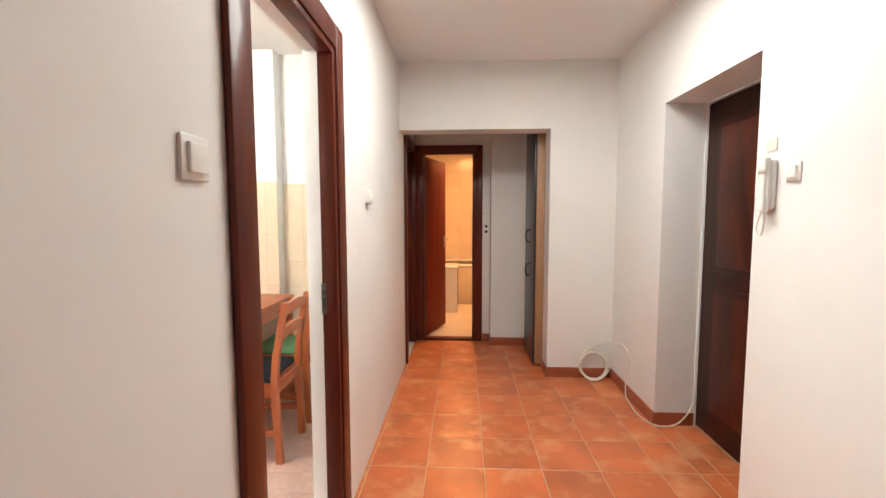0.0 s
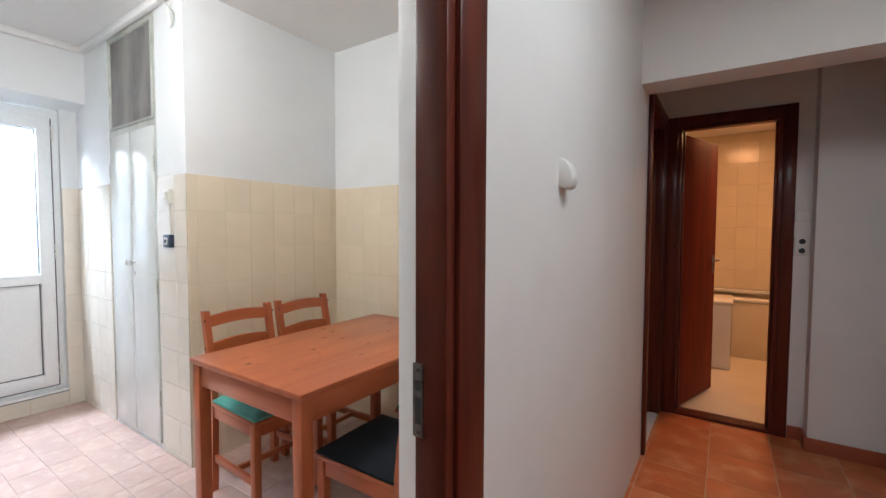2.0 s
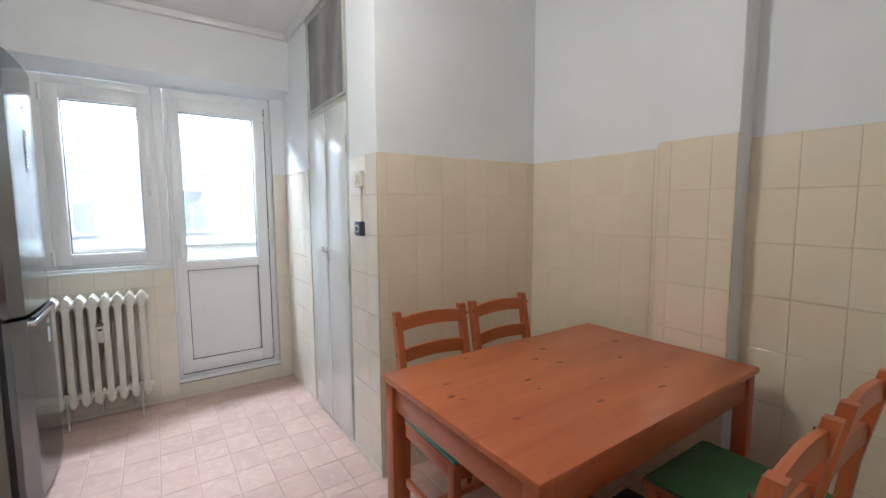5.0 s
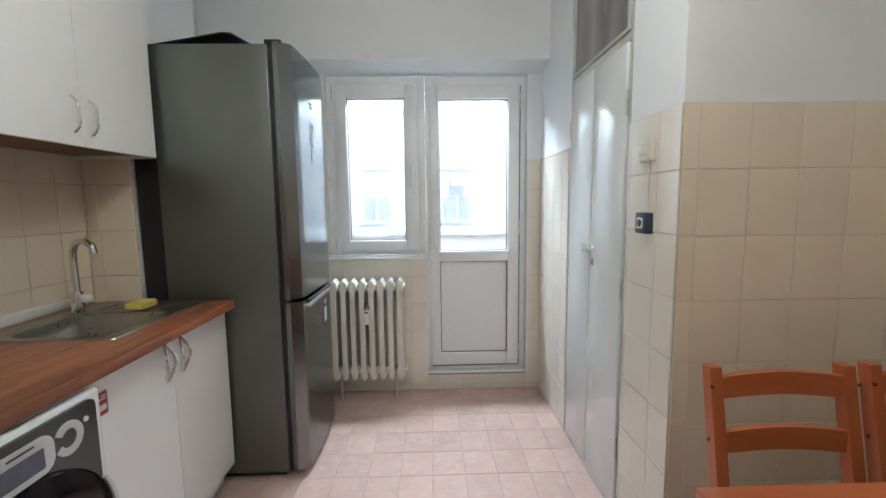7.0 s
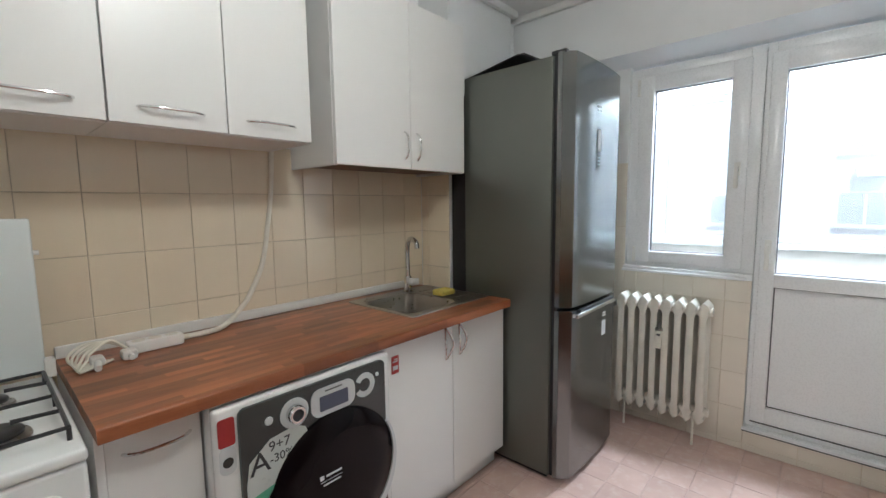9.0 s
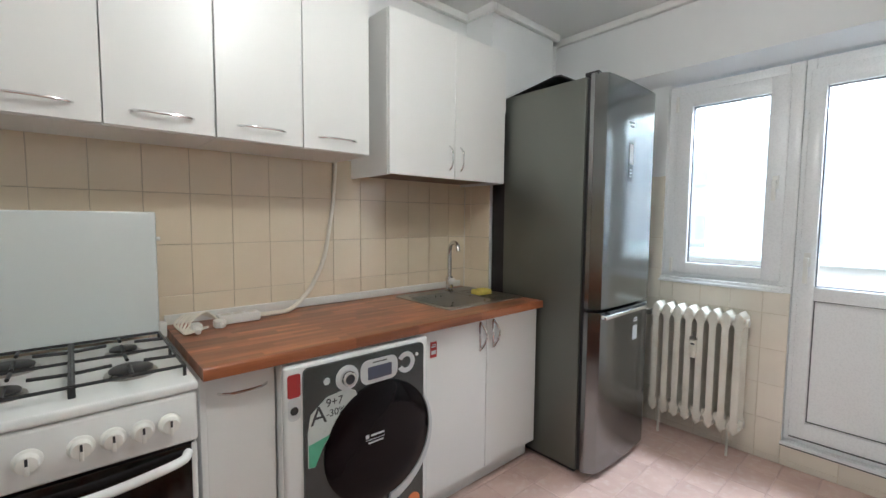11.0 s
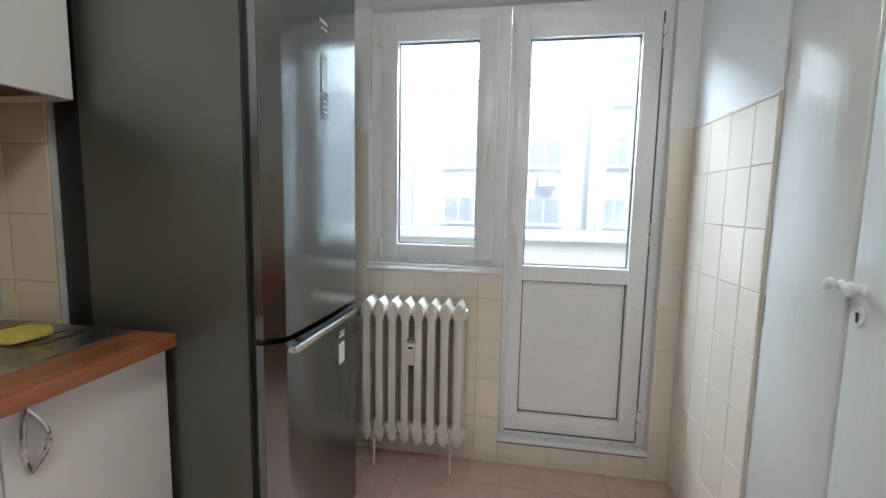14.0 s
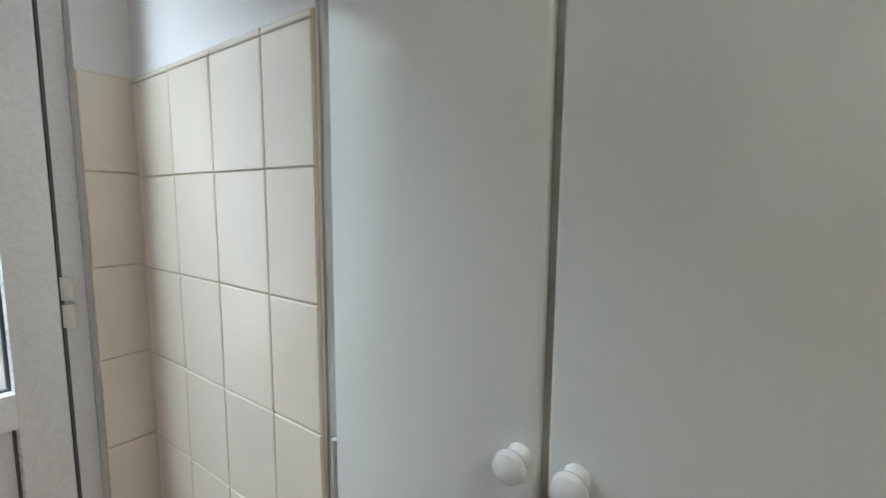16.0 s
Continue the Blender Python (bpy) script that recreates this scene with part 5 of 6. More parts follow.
# ---- gas stove ----
def stove():
    ob = holder("gas_stove", (0, 0, 0), "white gas stove with its lid raised", "stove")
    x0, x1, yb, yf = -1.465, -0.965, 0.56, 1.115
    b = B(); box(b, x0, yb, 0.02, x1, yf - 0.025, 0.835, 0.004); part("body", b, "enamel", ob)
    b = B(); box(b, x0 - 0.003, yb - 0.005, 0.836, x1 + 0.003, yf + 0.012, 0.862, 0.009, 3); part("hob", b, "enamel", ob)
    b = B(); box(b, x0, yf - 0.024, 0.70, x1, yf + 0.008, 0.834, 0.010, 3); cp = part("control_panel", b, "enamel", ob)
    for x in (-1.400, -1.343, -1.286, -1.228, -1.140):
        b = B(); lathe(b, [(0.026, 0), (0.026, 0.006), (0.021, 0.010), (0.018, 0.026), (0.0, 0.028)], (x, yf + 0.008, 0.766), "Y"); box(b, x - 0.004, yf + 0.03, 0.745, x + 0.004, yf + 0.042, 0.787, 0.002)
        k = part("knob", b, "plastic", cp, "white plastic knob")
        b = B(); box(b, x - 0.0025, yf + 0.0415, 0.768, x + 0.0025, yf + 0.0428, 0.784); part("knob_mark", b, "ink", k)
    for k in range(6):
        b = B(); box(b, -1.09 + 0.013 * k, yf + 0.0075, 0.757, -1.082 + 0.013 * k, yf + 0.009, 0.769); part("badge_print", b, "ink", cp)
    b = B(); box(b, x0 + 0.004, yf - 0.024, 0.20, x1 - 0.004, yf + 0.004, 0.694, 0.005); od = part("oven_door", b, "dark_glass", ob, "black glass oven door")
    b = B(); box(b, x0 + 0.004, yf - 0.023, 0.20, x0 + 0.018, yf + 0.006, 0.694, 0.003); box(b, x1 - 0.018, yf - 0.023, 0.20, x1 - 0.004, yf + 0.006, 0.694, 0.003); part("door_edge", b, "enamel", od)
    b = B(); tube(b, [(x0 + 0.025, yf + 0.004, 0.672), (x0 + 0.05, yf + 0.035, 0.668), (-1.30, yf + 0.048, 0.658), (-1.215, yf + 0.05, 0.655), (-1.13, yf + 0.048, 0.658), (x1 - 0.05, yf + 0.035, 0.668), (x1 - 0.025, yf + 0.004, 0.672)], 0.012, 10, 5); part("handle", b, "enamel", od, "white curved handle")
    b = B(); box(b, x0 + 0.004, yf - 0.024, 0.03, x1 - 0.004, yf + 0.003, 0.192, 0.005); part("drawer", b, "enamel", ob)
    b = B(); box(b, x0 + 0.008, yb - 0.004, 0.872, x1 - 0.008, yb + 0.016, 1.31, 0.007, 3); lid = part("lid", b, "lid", ob, "raised pale enamel lid")
    for x in (x0 + 0.0, x1 - 0.0):
        b = B(); box(b, x - 0.012, yb - 0.006, 0.862, x + 0.012, yb + 0.03, 0.915, 0.004); part("hinge", b, "plastic", lid)
    b = B(); cyl(b, (x0 - 0.004, yb + 0.006, 1.215), (x0 + 0.008, yb + 0.006, 1.215), 0.007, n=10); part("bumper", b, "plastic", lid)
    for cx, cy, r in ((-1.340, 0.72, 0.036), (-1.340, 0.95, 0.050), (-1.090, 0.72, 0.050), (-1.090, 0.95, 0.036)):
        b = B(); lathe(b, [(r + 0.012, 0), (r + 0.010, 0.006), (r, 0.010), (0, 0.010)], (cx, cy, 0.862)); bu = part("burner", b, "steel", ob, "metal burner crown")
        b = B(); lathe(b, [(r, 0), (r, 0.006), (r - 0.004, 0.009), (0, 0.009)], (cx, cy, 0.872)); part("burner_cap", b, "black", bu)
    for gx0, gx1 in ((-1.448, -1.219), (-1.213, -0.984)):
        b = B()
        ys, z, r = (0.615, 0.835, 1.06), 0.889, 0.0045
        for y in ys:
            cyl(b, (gx0, y, z), (gx1, y, z), r, n=8)
        for x in (gx0, gx1):
            cyl(b, (x, ys[0], z), (x, ys[2], z), r, n=8)
            for y in ys:
                cyl(b, (x, y, 0.861), (x, y, z), r, n=8)
        gm = (gx0 + gx1) / 2
        for cy in (0.72, 0.95):
            for s in (-1, 1):
                cyl(b, (gm + s * 0.112, cy, z), (gm + s * 0.035, cy, z + 0.004), 0.0048, n=8)
            cyl(b, (gm, cy - 0.10, z), (gm, cy - 0.03, z + 0.004), 0.0048, n=8)
            cyl(b, (gm, cy + 0.03, z + 0.004), (gm, cy + 0.10, z), 0.0048, n=8)
        part("pan_support", b, "black", ob, "black wire pan support")
    for x in (x0 + 0.05, x1 - 0.05):
        for y in (yb + 0.05, yf - 0.08):
            b = B(); cyl(b, (x, y, 0), (x, y, 0.021), 0.016); part("foot", b, "black", ob)


stove()


# ---- power strip and cables ----
def power():
    ob = holder("power_strip", (0, 0, 0), "white power strip with plugs on the worktop", "power strip")
    b = B(); box(b, -1.80, 0.545, 0.8755, -1.645, 0.60, 0.912, 0.006); part("body", b, "plastic", ob)
    for x in (-1.768, -1.722, -1.676):
        b = B(); lathe(b, [(0.019, 0), (0.019, 0.001), (0.0, 0.001)], (x, 0.5725, 0.9118)); part("socket", b, "old_plastic", ob)
    b = B(); box(b, -1.66, 0.60, 0.8755, -1.62, 0.645, 0.905, 0.008); cyl(b, (-1.64, 0.64, 0.89), (-1.64, 0.665, 0.888), 0.008); part("plug", b, "plastic", ob)
    b = B(); box(b, -1.58, 0.60, 0.8755, -1.545, 0.65, 0.905, 0.010); cyl(b, (-1.56, 0.65, 0.89), (-1.555, 0.69, 0.885), 0.009); part("plug", b, "plastic", ob)
    rnd = random.Random(3)
    for k in range(5):
        b = B()
        tube(b, [(-1.645, 0.55 + 0.012 * k, 0.895), (-1.60 + rnd.uniform(-.01, .01), 0.53 + 0.02 * k, 0.915 + 0.006 * k), (-1.545, 0.52 + 0.03 * k, 0.918), (-1.505 - 0.008 * k, 0.56 + 0.02 * k, 0.90), (-1.515, 0.60 + 0.02 * k, 0.883), (-1.56 - 0.01 * k, 0.625, 0.884)], 0.0042, 6, 5)
        part("cord", b, "cable", ob)
    b = B(); tube(b, [(-1.799, 0.572, 0.893), (-1.86, 0.562, 0.889), (-1.93, 0.535, 0.885), (-1.985, 0.495, 0.893), (-2.035, 0.47, 0.924), (-2.082, 0.460, 0.972), (-2.145, 0.457, 1.10), (-2.178, 0.457, 1.26), (-2.200, 0.457, 1.41), (-2.211, 0.457, 1.585)], 0.0100, 8, 6)
    part("cord", b, "cable", ob, "thick white cord rising to the cabinet")


power()


# ---- radiator ----
def radiator():
    ob = holder("radiator", (0, 0, 0), "old cream-painted cast iron radiator under the window", "radiator")
    n, y0, pitch, zb, zt = 8, 1.325, 0.0605, 0.145, 0.783
    half = [(0.0, zb - 0.016), (0.016, zb + 0.002), (0.0245, zb + 0.014), (0.0245, zb + 0.026), (0.019, zb + 0.045), (0.0165, zb + 0.07),
            (0.0165, zt - 0.07), (0.019, zt - 0.04), (0.0245, zt - 0.022), (0.0245, zt - 0.008), (0.015, zt + 0.006), (0.0, zt + 0.022)]
    outline = half + [(-u, v) for u, v in half[-2:0:-1]]
    for k in range(n):
        y = y0 + pitch * k
        b = B(); plate(b, outline, 0.12, Matrix(((0, 0, 1, -3.998), (1, 0, 0, y), (0, 1, 0, 0), (0, 0, 0, 1))))
        front = [g for g in b.edges if abs(g.verts[0].co.x - g.verts[1].co.x) < 0.001]
        bmesh.ops.bevel(b, geom=front, offset=0.007, segments=3, affect="EDGES", profile=0.5)
        part("section", b, "radiator", ob)
    for z in (zb + 0.045, zt - 0.035):
        b = B(); cyl(b, (-3.93, y0 - 0.02, z), (-3.93, y0 + pitch * (n - 1) + 0.025, z), 0.026, n=18); part("hub", b, "radiator", ob)
        b = B(); cyl(b, (-3.93, y0 + pitch * (n - 1) + 0.02, z), (-3.93, y0 + pitch * (n - 1) + 0.036, z), 0.024, n=8); part("end_plug", b, "radiator", ob)
    b = B(); cyl(b, (-3.93, y0 - 0.02, zt - 0.05), (-3.93, y0 - 0.09, zt - 0.05), 0.012); part("pipe", b, "radiator", ob)
    b = B(); cyl(b, (-3.93, y0 - 0.045, zt - 0.05), (-3.88, y0 - 0.045, zt - 0.05), 0.016); part("valve", b, "steel", ob, "metal valve")
    b = B(); cyl(b, (-3.93, y0 - 0.09, 0), (-3.93, y0 - 0.09, zt - 0.04), 0.012); part("pipe", b, "radiator", ob)
    b = B(); box(b, -3.885, y0 + pitch * 3.5 - 0.018, 0.515, -3.862, y0 + pitch * 3.5 + 0.018, 0.615, 0.004); al = part("heat_meter", b, "old_plastic", ob, "ivory heat meter")
    b = B(); box(b, -3.863, y0 + pitch * 3.5 - 0.010, 0.59, -3.861, y0 + pitch * 3.5 + 0.010, 0.60); part("meter_window", b, "ink", al)
    b = B(); box(b, -3.90, y0 + pitch * 3.5 - 0.02, 0.616, -3.87, y0 + pitch * 3.5 + 0.02, 0.632, 0.003); cyl(b, (-3.885, y0 + pitch * 3.5, 0.63), (-3.885, y0 + pitch * 3.5, 0.66), 0.008); part("meter_clamp", b, "steel", ob)
    for y in (y0 + 0.03, y0 + pitch * 6.5):
        b = B(); cyl(b, (-3.90, y, 0.0), (-3.90, y, 0.19), 0.006); part("support", b, "radiator", ob, "thin floor support")


radiator()


# ---- pantry cupboard ----
def pantry():
    ob = holder("pantry_cupboard", (0, 0, 0), "built-in pantry cupboard with glossy pale green doors", "cupboard")
    y0, y1 = YP + 0.002, YP + 0.06
    b = B()
    box(b, -3.4385, y0, 0.021, -3.413, y1, 2.504, 0.004); box(b, -2.787, y0, 0.021, -2.7615, y1, 2.504, 0.004)
    box(b, -3.413, y0 + 0.001, 1.872, -2.787, y1, 1.905, 0.004); box(b, -3.413, y0 + 0.001, 2.468, -2.787, y1, 2.504, 0.004)
    part("frame", b, "frame_paint", ob, "greyed painted frame")
    doors = []
    for a, c in ((-3.409, -3.117), (-3.107, -2.791)):
        b = B(); box(b, a, y0 - 0.010, 0.028, c, y0 + 0.022, 1.868, 0.005, 3); doors.append(part("door", b, "gloss_paint", ob))
    b = B(); box(b, -3.118, y0 + 0.002, 0.03, -3.106, y0 + 0.028, 1.866); part("door_gap", b, "frame_paint", ob)
    for d, x in ((doors[0], -3.135), (doors[1], -3.078)):
        b = B(); lathe(b, [(0.013, 0), (0.011, 0.004), (0.0065, 0.008), (0.0075, 0.011), (0.0140, 0.016), (0.0168, 0.022), (0.0150, 0.029), (0.008, 0.033), (0, 0.034)], (0, 0, 0), "Y")
        for v in b.verts:
            v.co = Vector((x + v.co.x, y0 - 0.010 - v.co.y, 1.075 + v.co.z))
        part("knob", b, "enamel", d, "white turned knob")
    b = B(); lathe(b, [(0.017, 0), (0.016, 0.003), (0.0, 0.0035)], (0, 0, 0), "Y")
    for v in b.verts:
        v.co = Vector((-3.078 + v.co.x, y0 - 0.010 - v.co.y, 1.018 + v.co.z * 1.25))
    es = part("escutcheon", b, "enamel", doors[1], "white keyhole plate")
    b = B(); cyl(b, (-3.078, y0 - 0.0148, 1.023), (-3.078, y0 - 0.0128, 1.023), 0.0045, n=12); box(b, -3.0805, y0 - 0.0148, 1.006, -3.0755, y0 - 0.0128, 1.023); part("keyhole", b, "ink", es)
    for x, dr in ((-3.412, doors[0]), (-2.788, doors[1])):
        for z in (0.30, 0.95, 1.65):
            b = B(); cyl(b, (x, y0 - 0.008, z - 0.045), (x, y0 - 0.008, z + 0.045), 0.005, n=10); part("hinge", b, "frame_paint", dr)
    b = B()
    box(b, -3.411, y0 - 0.008, 1.907, -3.393, y0 + 0.02, 2.466, 0.003); box(b, -2.807, y0 - 0.008, 1.907, -2.789, y0 + 0.02, 2.466, 0.003)
    box(b, -3.393, y0 - 0.007, 1.907, -2.807, y0 + 0.02, 1.922, 0.003); box(b, -3.393, y0 - 0.007, 2.45, -2.807, y0 + 0.02, 2.466, 0.003)
    tr = part("transom", b, "frame_paint", ob)
    b = B(); box(b, -3.394, y0 + 0.004, 1.921, -2.806, y0 + 0.008, 2.451); part("pane", b, "greyed_glass", tr)
    for z in (1.89,):
        b = B(); box(b, -3.40, YP + 0.10, z - 0.02, -2.80, 3.39, z, 0.002); part("shelf", b, "gloss_paint", ob)


pantry()


def wall_socket():
    ob = holder("wall_socket", (0, 0, 0), "dark blue power socket on the tiled pantry corner", "socket")
    b = B(); box(b, -2.635, YP - 0.034, 1.18, -2.565, YP - 0.006, 1.25, 0.004); part("housing", b, "navy", ob)
    b = B(); box(b, -2.618, YP - 0.036, 1.197, -2.582, YP - 0.0335, 1.233, 0.001); f = part("front", b, "old_plastic", ob)
    b = B(); cyl(b, (-2.60, YP - 0.0375, 1.215), (-2.60, YP - 0.0355, 1.215), 0.013, n=16); part("socket_hole", b, "ink", f)
    s = holder("light_switch", (0, 0, 0), "ivory light switch on the tiled pantry corner", "switch")
    b = B(); box(b, -2.635, YP - 0.030, 1.418, -2.565, YP - 0.006, 1.495, 0.005); part("plate", b, "old_plastic", s)
    b = B(); box(b, -2.62, YP - 0.040, 1.437, -2.58, YP - 0.028, 1.476, 0.004); part("rocker", b, "old_plastic", s)
    b = B(); tube(b, [(-2.60, YP - 0.01, 1.25), (-2.60, YP - 0.012, 1.33), (-2.60, YP - 0.01, 1.418)], 0.004); thing("socket_cable", b, "cable", "thin white cable between switch and socket", "cable")
    b = B(); tube(b, [(-2.54, YP - 0.012, 2.46), (-2.52, YP - 0.03, 2.40), (-2.50, YP - 0.03, 2.35), (-2.53, YP - 0.02, 2.33), (-2.56, YP - 0.012, 2.37)], 0.006)
    thing("wall_hook", b, "plastic", "white wire loop high on the pantry wall", "hook")


wall_socket()
b = B(); tube(b, [(-2.545, YP - 0.012, 2.512), (-2.548, YP - 0.03, 2.47), (-2.525, YP - 0.022, 2.43), (-2.502, YP - 0.014, 2.40), (-2.500, YP - 0.014, 2.36), (-2.512, YP - 0.02, 2.325)], 0.0045, 6, 5)
thing("ceiling_cable", b, "frame_paint", "short loose painted cable end under the kitchen ceiling", "cable")

# ---- balcony and outdoors ----
b = B(); box(b, -5.45, -0.5, -0.25, -4.20, 4.5, -0.05)
structure("balcony_floor", b, "concrete", "concrete balcony floor", "floor")
b = B(); box(b, -5.45, -0.5, 2.50, -4.20, 4.5, 2.70)
structure("balcony_ceiling", b, "ceiling", "painted balcony ceiling", "ceiling")
b = B(); box(b, -5.45, -0.5, -0.05, -5.33, 4.5, 0.98)
structure("balcony_parapet", b, "cream_paint", "cream painted balcony parapet", "parapet")
b = B(); box(b, -5.46, -0.5, 0.98, -5.27, 4.5, 1.02, 0.006)
structure("balcony_sill", b, "pvc", "white sill on the balcony parapet", "sill")
b = B(); box(b, -5.45, -0.5, 2.16, -5.33, 4.5, 2.50)
structure("balcony_beam", b, "wall", "white beam above the balcony glazing", "beam")
for n, y in enumerate((-0.5, 4.5)):
    b = B(); box(b, -5.45, y - 0.1, -0.05, -4.20, y, 2.5)
    structure("balcony_side_%d" % (n + 1), b, "wall", "white balcony side wall", "wall")


def balcony_glazing():
    ob = holder("balcony_glazing", (0, 0, 0), "white sliding frames closing the balcony", "window")
    tagged(ob, kind="structure")
    b = B(); box(b, -5.42, -0.5, 1.021, -5.36, 4.5, 1.06, 0.004); part("bottom_rail", b, "pvc", ob)
    b = B(); box(b, -5.42, -0.5, 2.12, -5.36, 4.5, 2.159, 0.004); part("top_rail", b, "pvc", ob)
    for y in (0.1, 1.14, 2.53, 2.59, 3.7):
        b = B(); box(b, -5.415, y - 0.025, 1.06, -5.365, y + 0.025, 2.12, 0.004); part("post", b, "pvc", ob)
    for a, c in ((-0.5, 0.075), (0.125, 1.115), (1.165, 2.505), (2.615, 3.675), (3.725, 4.5)):
        b = B(); box(b, -5.393, a - 0.005, 1.055, -5.388, c + 0.005, 2.125)
        part("pane", b, "streaked_glass", ob, "streaked dusty pane with added haze").visible_shadow = False


balcony_glazing()
b = B(); lathe(b, [(0.0, -0.05), (0.06, -0.045), (0.08, -0.02), (0.085, 0.0)], (-5.1, 2.25, 2.499)); thing("balcony_lamp", b, "old_plastic", "round unlit lamp on the balcony ceiling", "lamp")
b = B(); box(b, -5.32, 2.66, 2.24, -5.20, 2.92, 2.50, 0.01); thing("balcony_box", b, "frame_paint", "grey green box hanging under the balcony ceiling", "box")


def house():
    """The block of flats across the yard, with its storeys of windows."""
    ob = holder("apartment_building", (0, 0, 0), "pale rendered apartment block across the yard", "building")
    tops = 9.6

    def block(x, y0, y1, name, top):
        b = B(); box(b, x - 8, y0, -14, x, y1, top)
        w = part(name, b, "facade", ob)
        b = B(); box(b, x - 8.2, y0 - 0.2, top, x + 0.25, y1 + 0.2, top + 0.35); part("roof", b, "concrete", ob)
        return w
    main = block(-23.0, -22, 5.3, "wall", tops)
    wing = block(-22.4, 5.3, 26, "wall", tops + 1.0)

    def panes(x, ys, parent):
        for z in (-9.8, -7.1, -4.4, -1.7, 1.0, 3.7, 6.4):
            for y, w in ys:
                b = B()
                for a, c, d, e in ((-w / 2, -w / 2 + 0.07, -0.65, 0.65), (w / 2 - 0.07, w / 2, -0.65, 0.65), (-0.04, 0.04, -0.58, 0.58), (-w / 2 + 0.07, -0.04, 0.58, 0.65), (0.04, w / 2 - 0.07, 0.58, 0.65), (-w / 2 + 0.07, -0.04, -0.65, -0.58), (0.04, w / 2 - 0.07, -0.65, -0.58)):
                    box(b, x + 0.005, y + a, z + d, x + 0.07, y + c, z + e)
                f = part("window", b, "pvc", parent)
                b = B(); box(b, x + 0.004, y - w / 2 + 0.07, z - 0.58, x + 0.03, y + w / 2 - 0.07, z + 0.58); part("pane", b, "far_glass", f)
                b = B(); box(b, x + 0.004, y - w / 2 - 0.06, z - 0.72, x + 0.16, y + w / 2 + 0.06, z - 0.66); part("sill", b, "concrete", f)
    panes(-23.0, [(-16.5, 1.5), (-12.2, 1.9), (-8.0, 1.5), (-4.7, 1.5), (-0.8, 1.5), (3.3, 1.6)], main)
    panes(-22.4, [(6.4, 1.0), (8.0, 1.4), (11.2, 1.8), (14.9, 1.5), (18.9, 1.8)], wing)
    b = B(); box(b, -22.98, 3.0, 2.15, -22.5, 3.8, 2.70, 0.03); part("air_conditioner", b, "pvc", main)


house()
b = B(); box(b, -400, -400, -14.3, 400, 400, -14.0)
structure("ground", b, "concrete", "paved yard far below the balcony", "ground")
# Unseen boxes round the flat, added to keep sun off rooms and balcony.
b = B()
box(b, -4.20, -1.5, 2.75, 9, 8.2, 9); box(b, -4.20, -1.5, -14, 9, 8.2, -0.25); box(b, -4.20, 8.2, -14, 9, 18, 9); box(b, -4.20, -14, -14, 9, -1.5, 9)
box(b, 1.8, -1.5, -0.25, 9, 8.2, 2.75); box(b, -4.20, YN + 0.12, -0.25, -3.95, 8.2, 2.75); box(b, -4.20, -1.5, -0.25, -3.95, YS - 0.12, 2.75)
own = structure("own_building", b, "facade", "unseen shell added round the flat to block the sun", "building")


# ---- tiles ----
def rebase(ob):
    """Moves an empty to the middle of the foot of its parts."""
    pts = [c.matrix_world @ Vector(v) for c in ob.children_recursive if c.type == "MESH" for v in c.bound_box]
    lo, hi = [min(p[k] for p in pts) for k in range(3)], [max(p[k] for p in pts) for k in range(3)]
    foot = Vector(((lo[0] + hi[0]) / 2, (lo[1] + hi[1]) / 2, lo[2]))
    ob.location = foot
    for c in ob.children:
        c.location = c.location - foot


bpy.context.view_layer.update()
for ob in list(scene.objects):
    if ob.type == "EMPTY" and ob.parent is None and ob.matrix_world == Matrix.Identity(4):
        rebase(ob)
bpy.context.view_layer.update()

TILES = {}


def tile_mesh(w, h, t, mat):
    """A tile about its middle, w by h, thickness t toward +z, with eased edges."""
    key = (round(w, 3), round(h, 3), t, mat)
    if key not in TILES:
        b = B()
        e = 0.0018
        lo = [b.verts.new((x, y, 0)) for x, y in ((-w / 2, -h / 2), (w / 2, -h / 2), (w / 2, h / 2), (-w / 2, h / 2))]
        mi = [b.verts.new((v.co.x, v.co.y, t - e * 0.6)) for v in lo]
        hi = [b.verts.new((v.co.x * (1 - 2 * e / w), v.co.y * (1 - 2 * e / h), t)) for v in lo]
        for p, q in ((lo, mi), (mi, hi)):
            for k in range(4):
                b.faces.new((p[k], p[(k + 1) % 4], q[(k + 1) % 4], q[k]))
        b.faces.new(hi)
        TILES[key] = mesh_of("tile", b, mat, soft=False)
    return TILES[key]


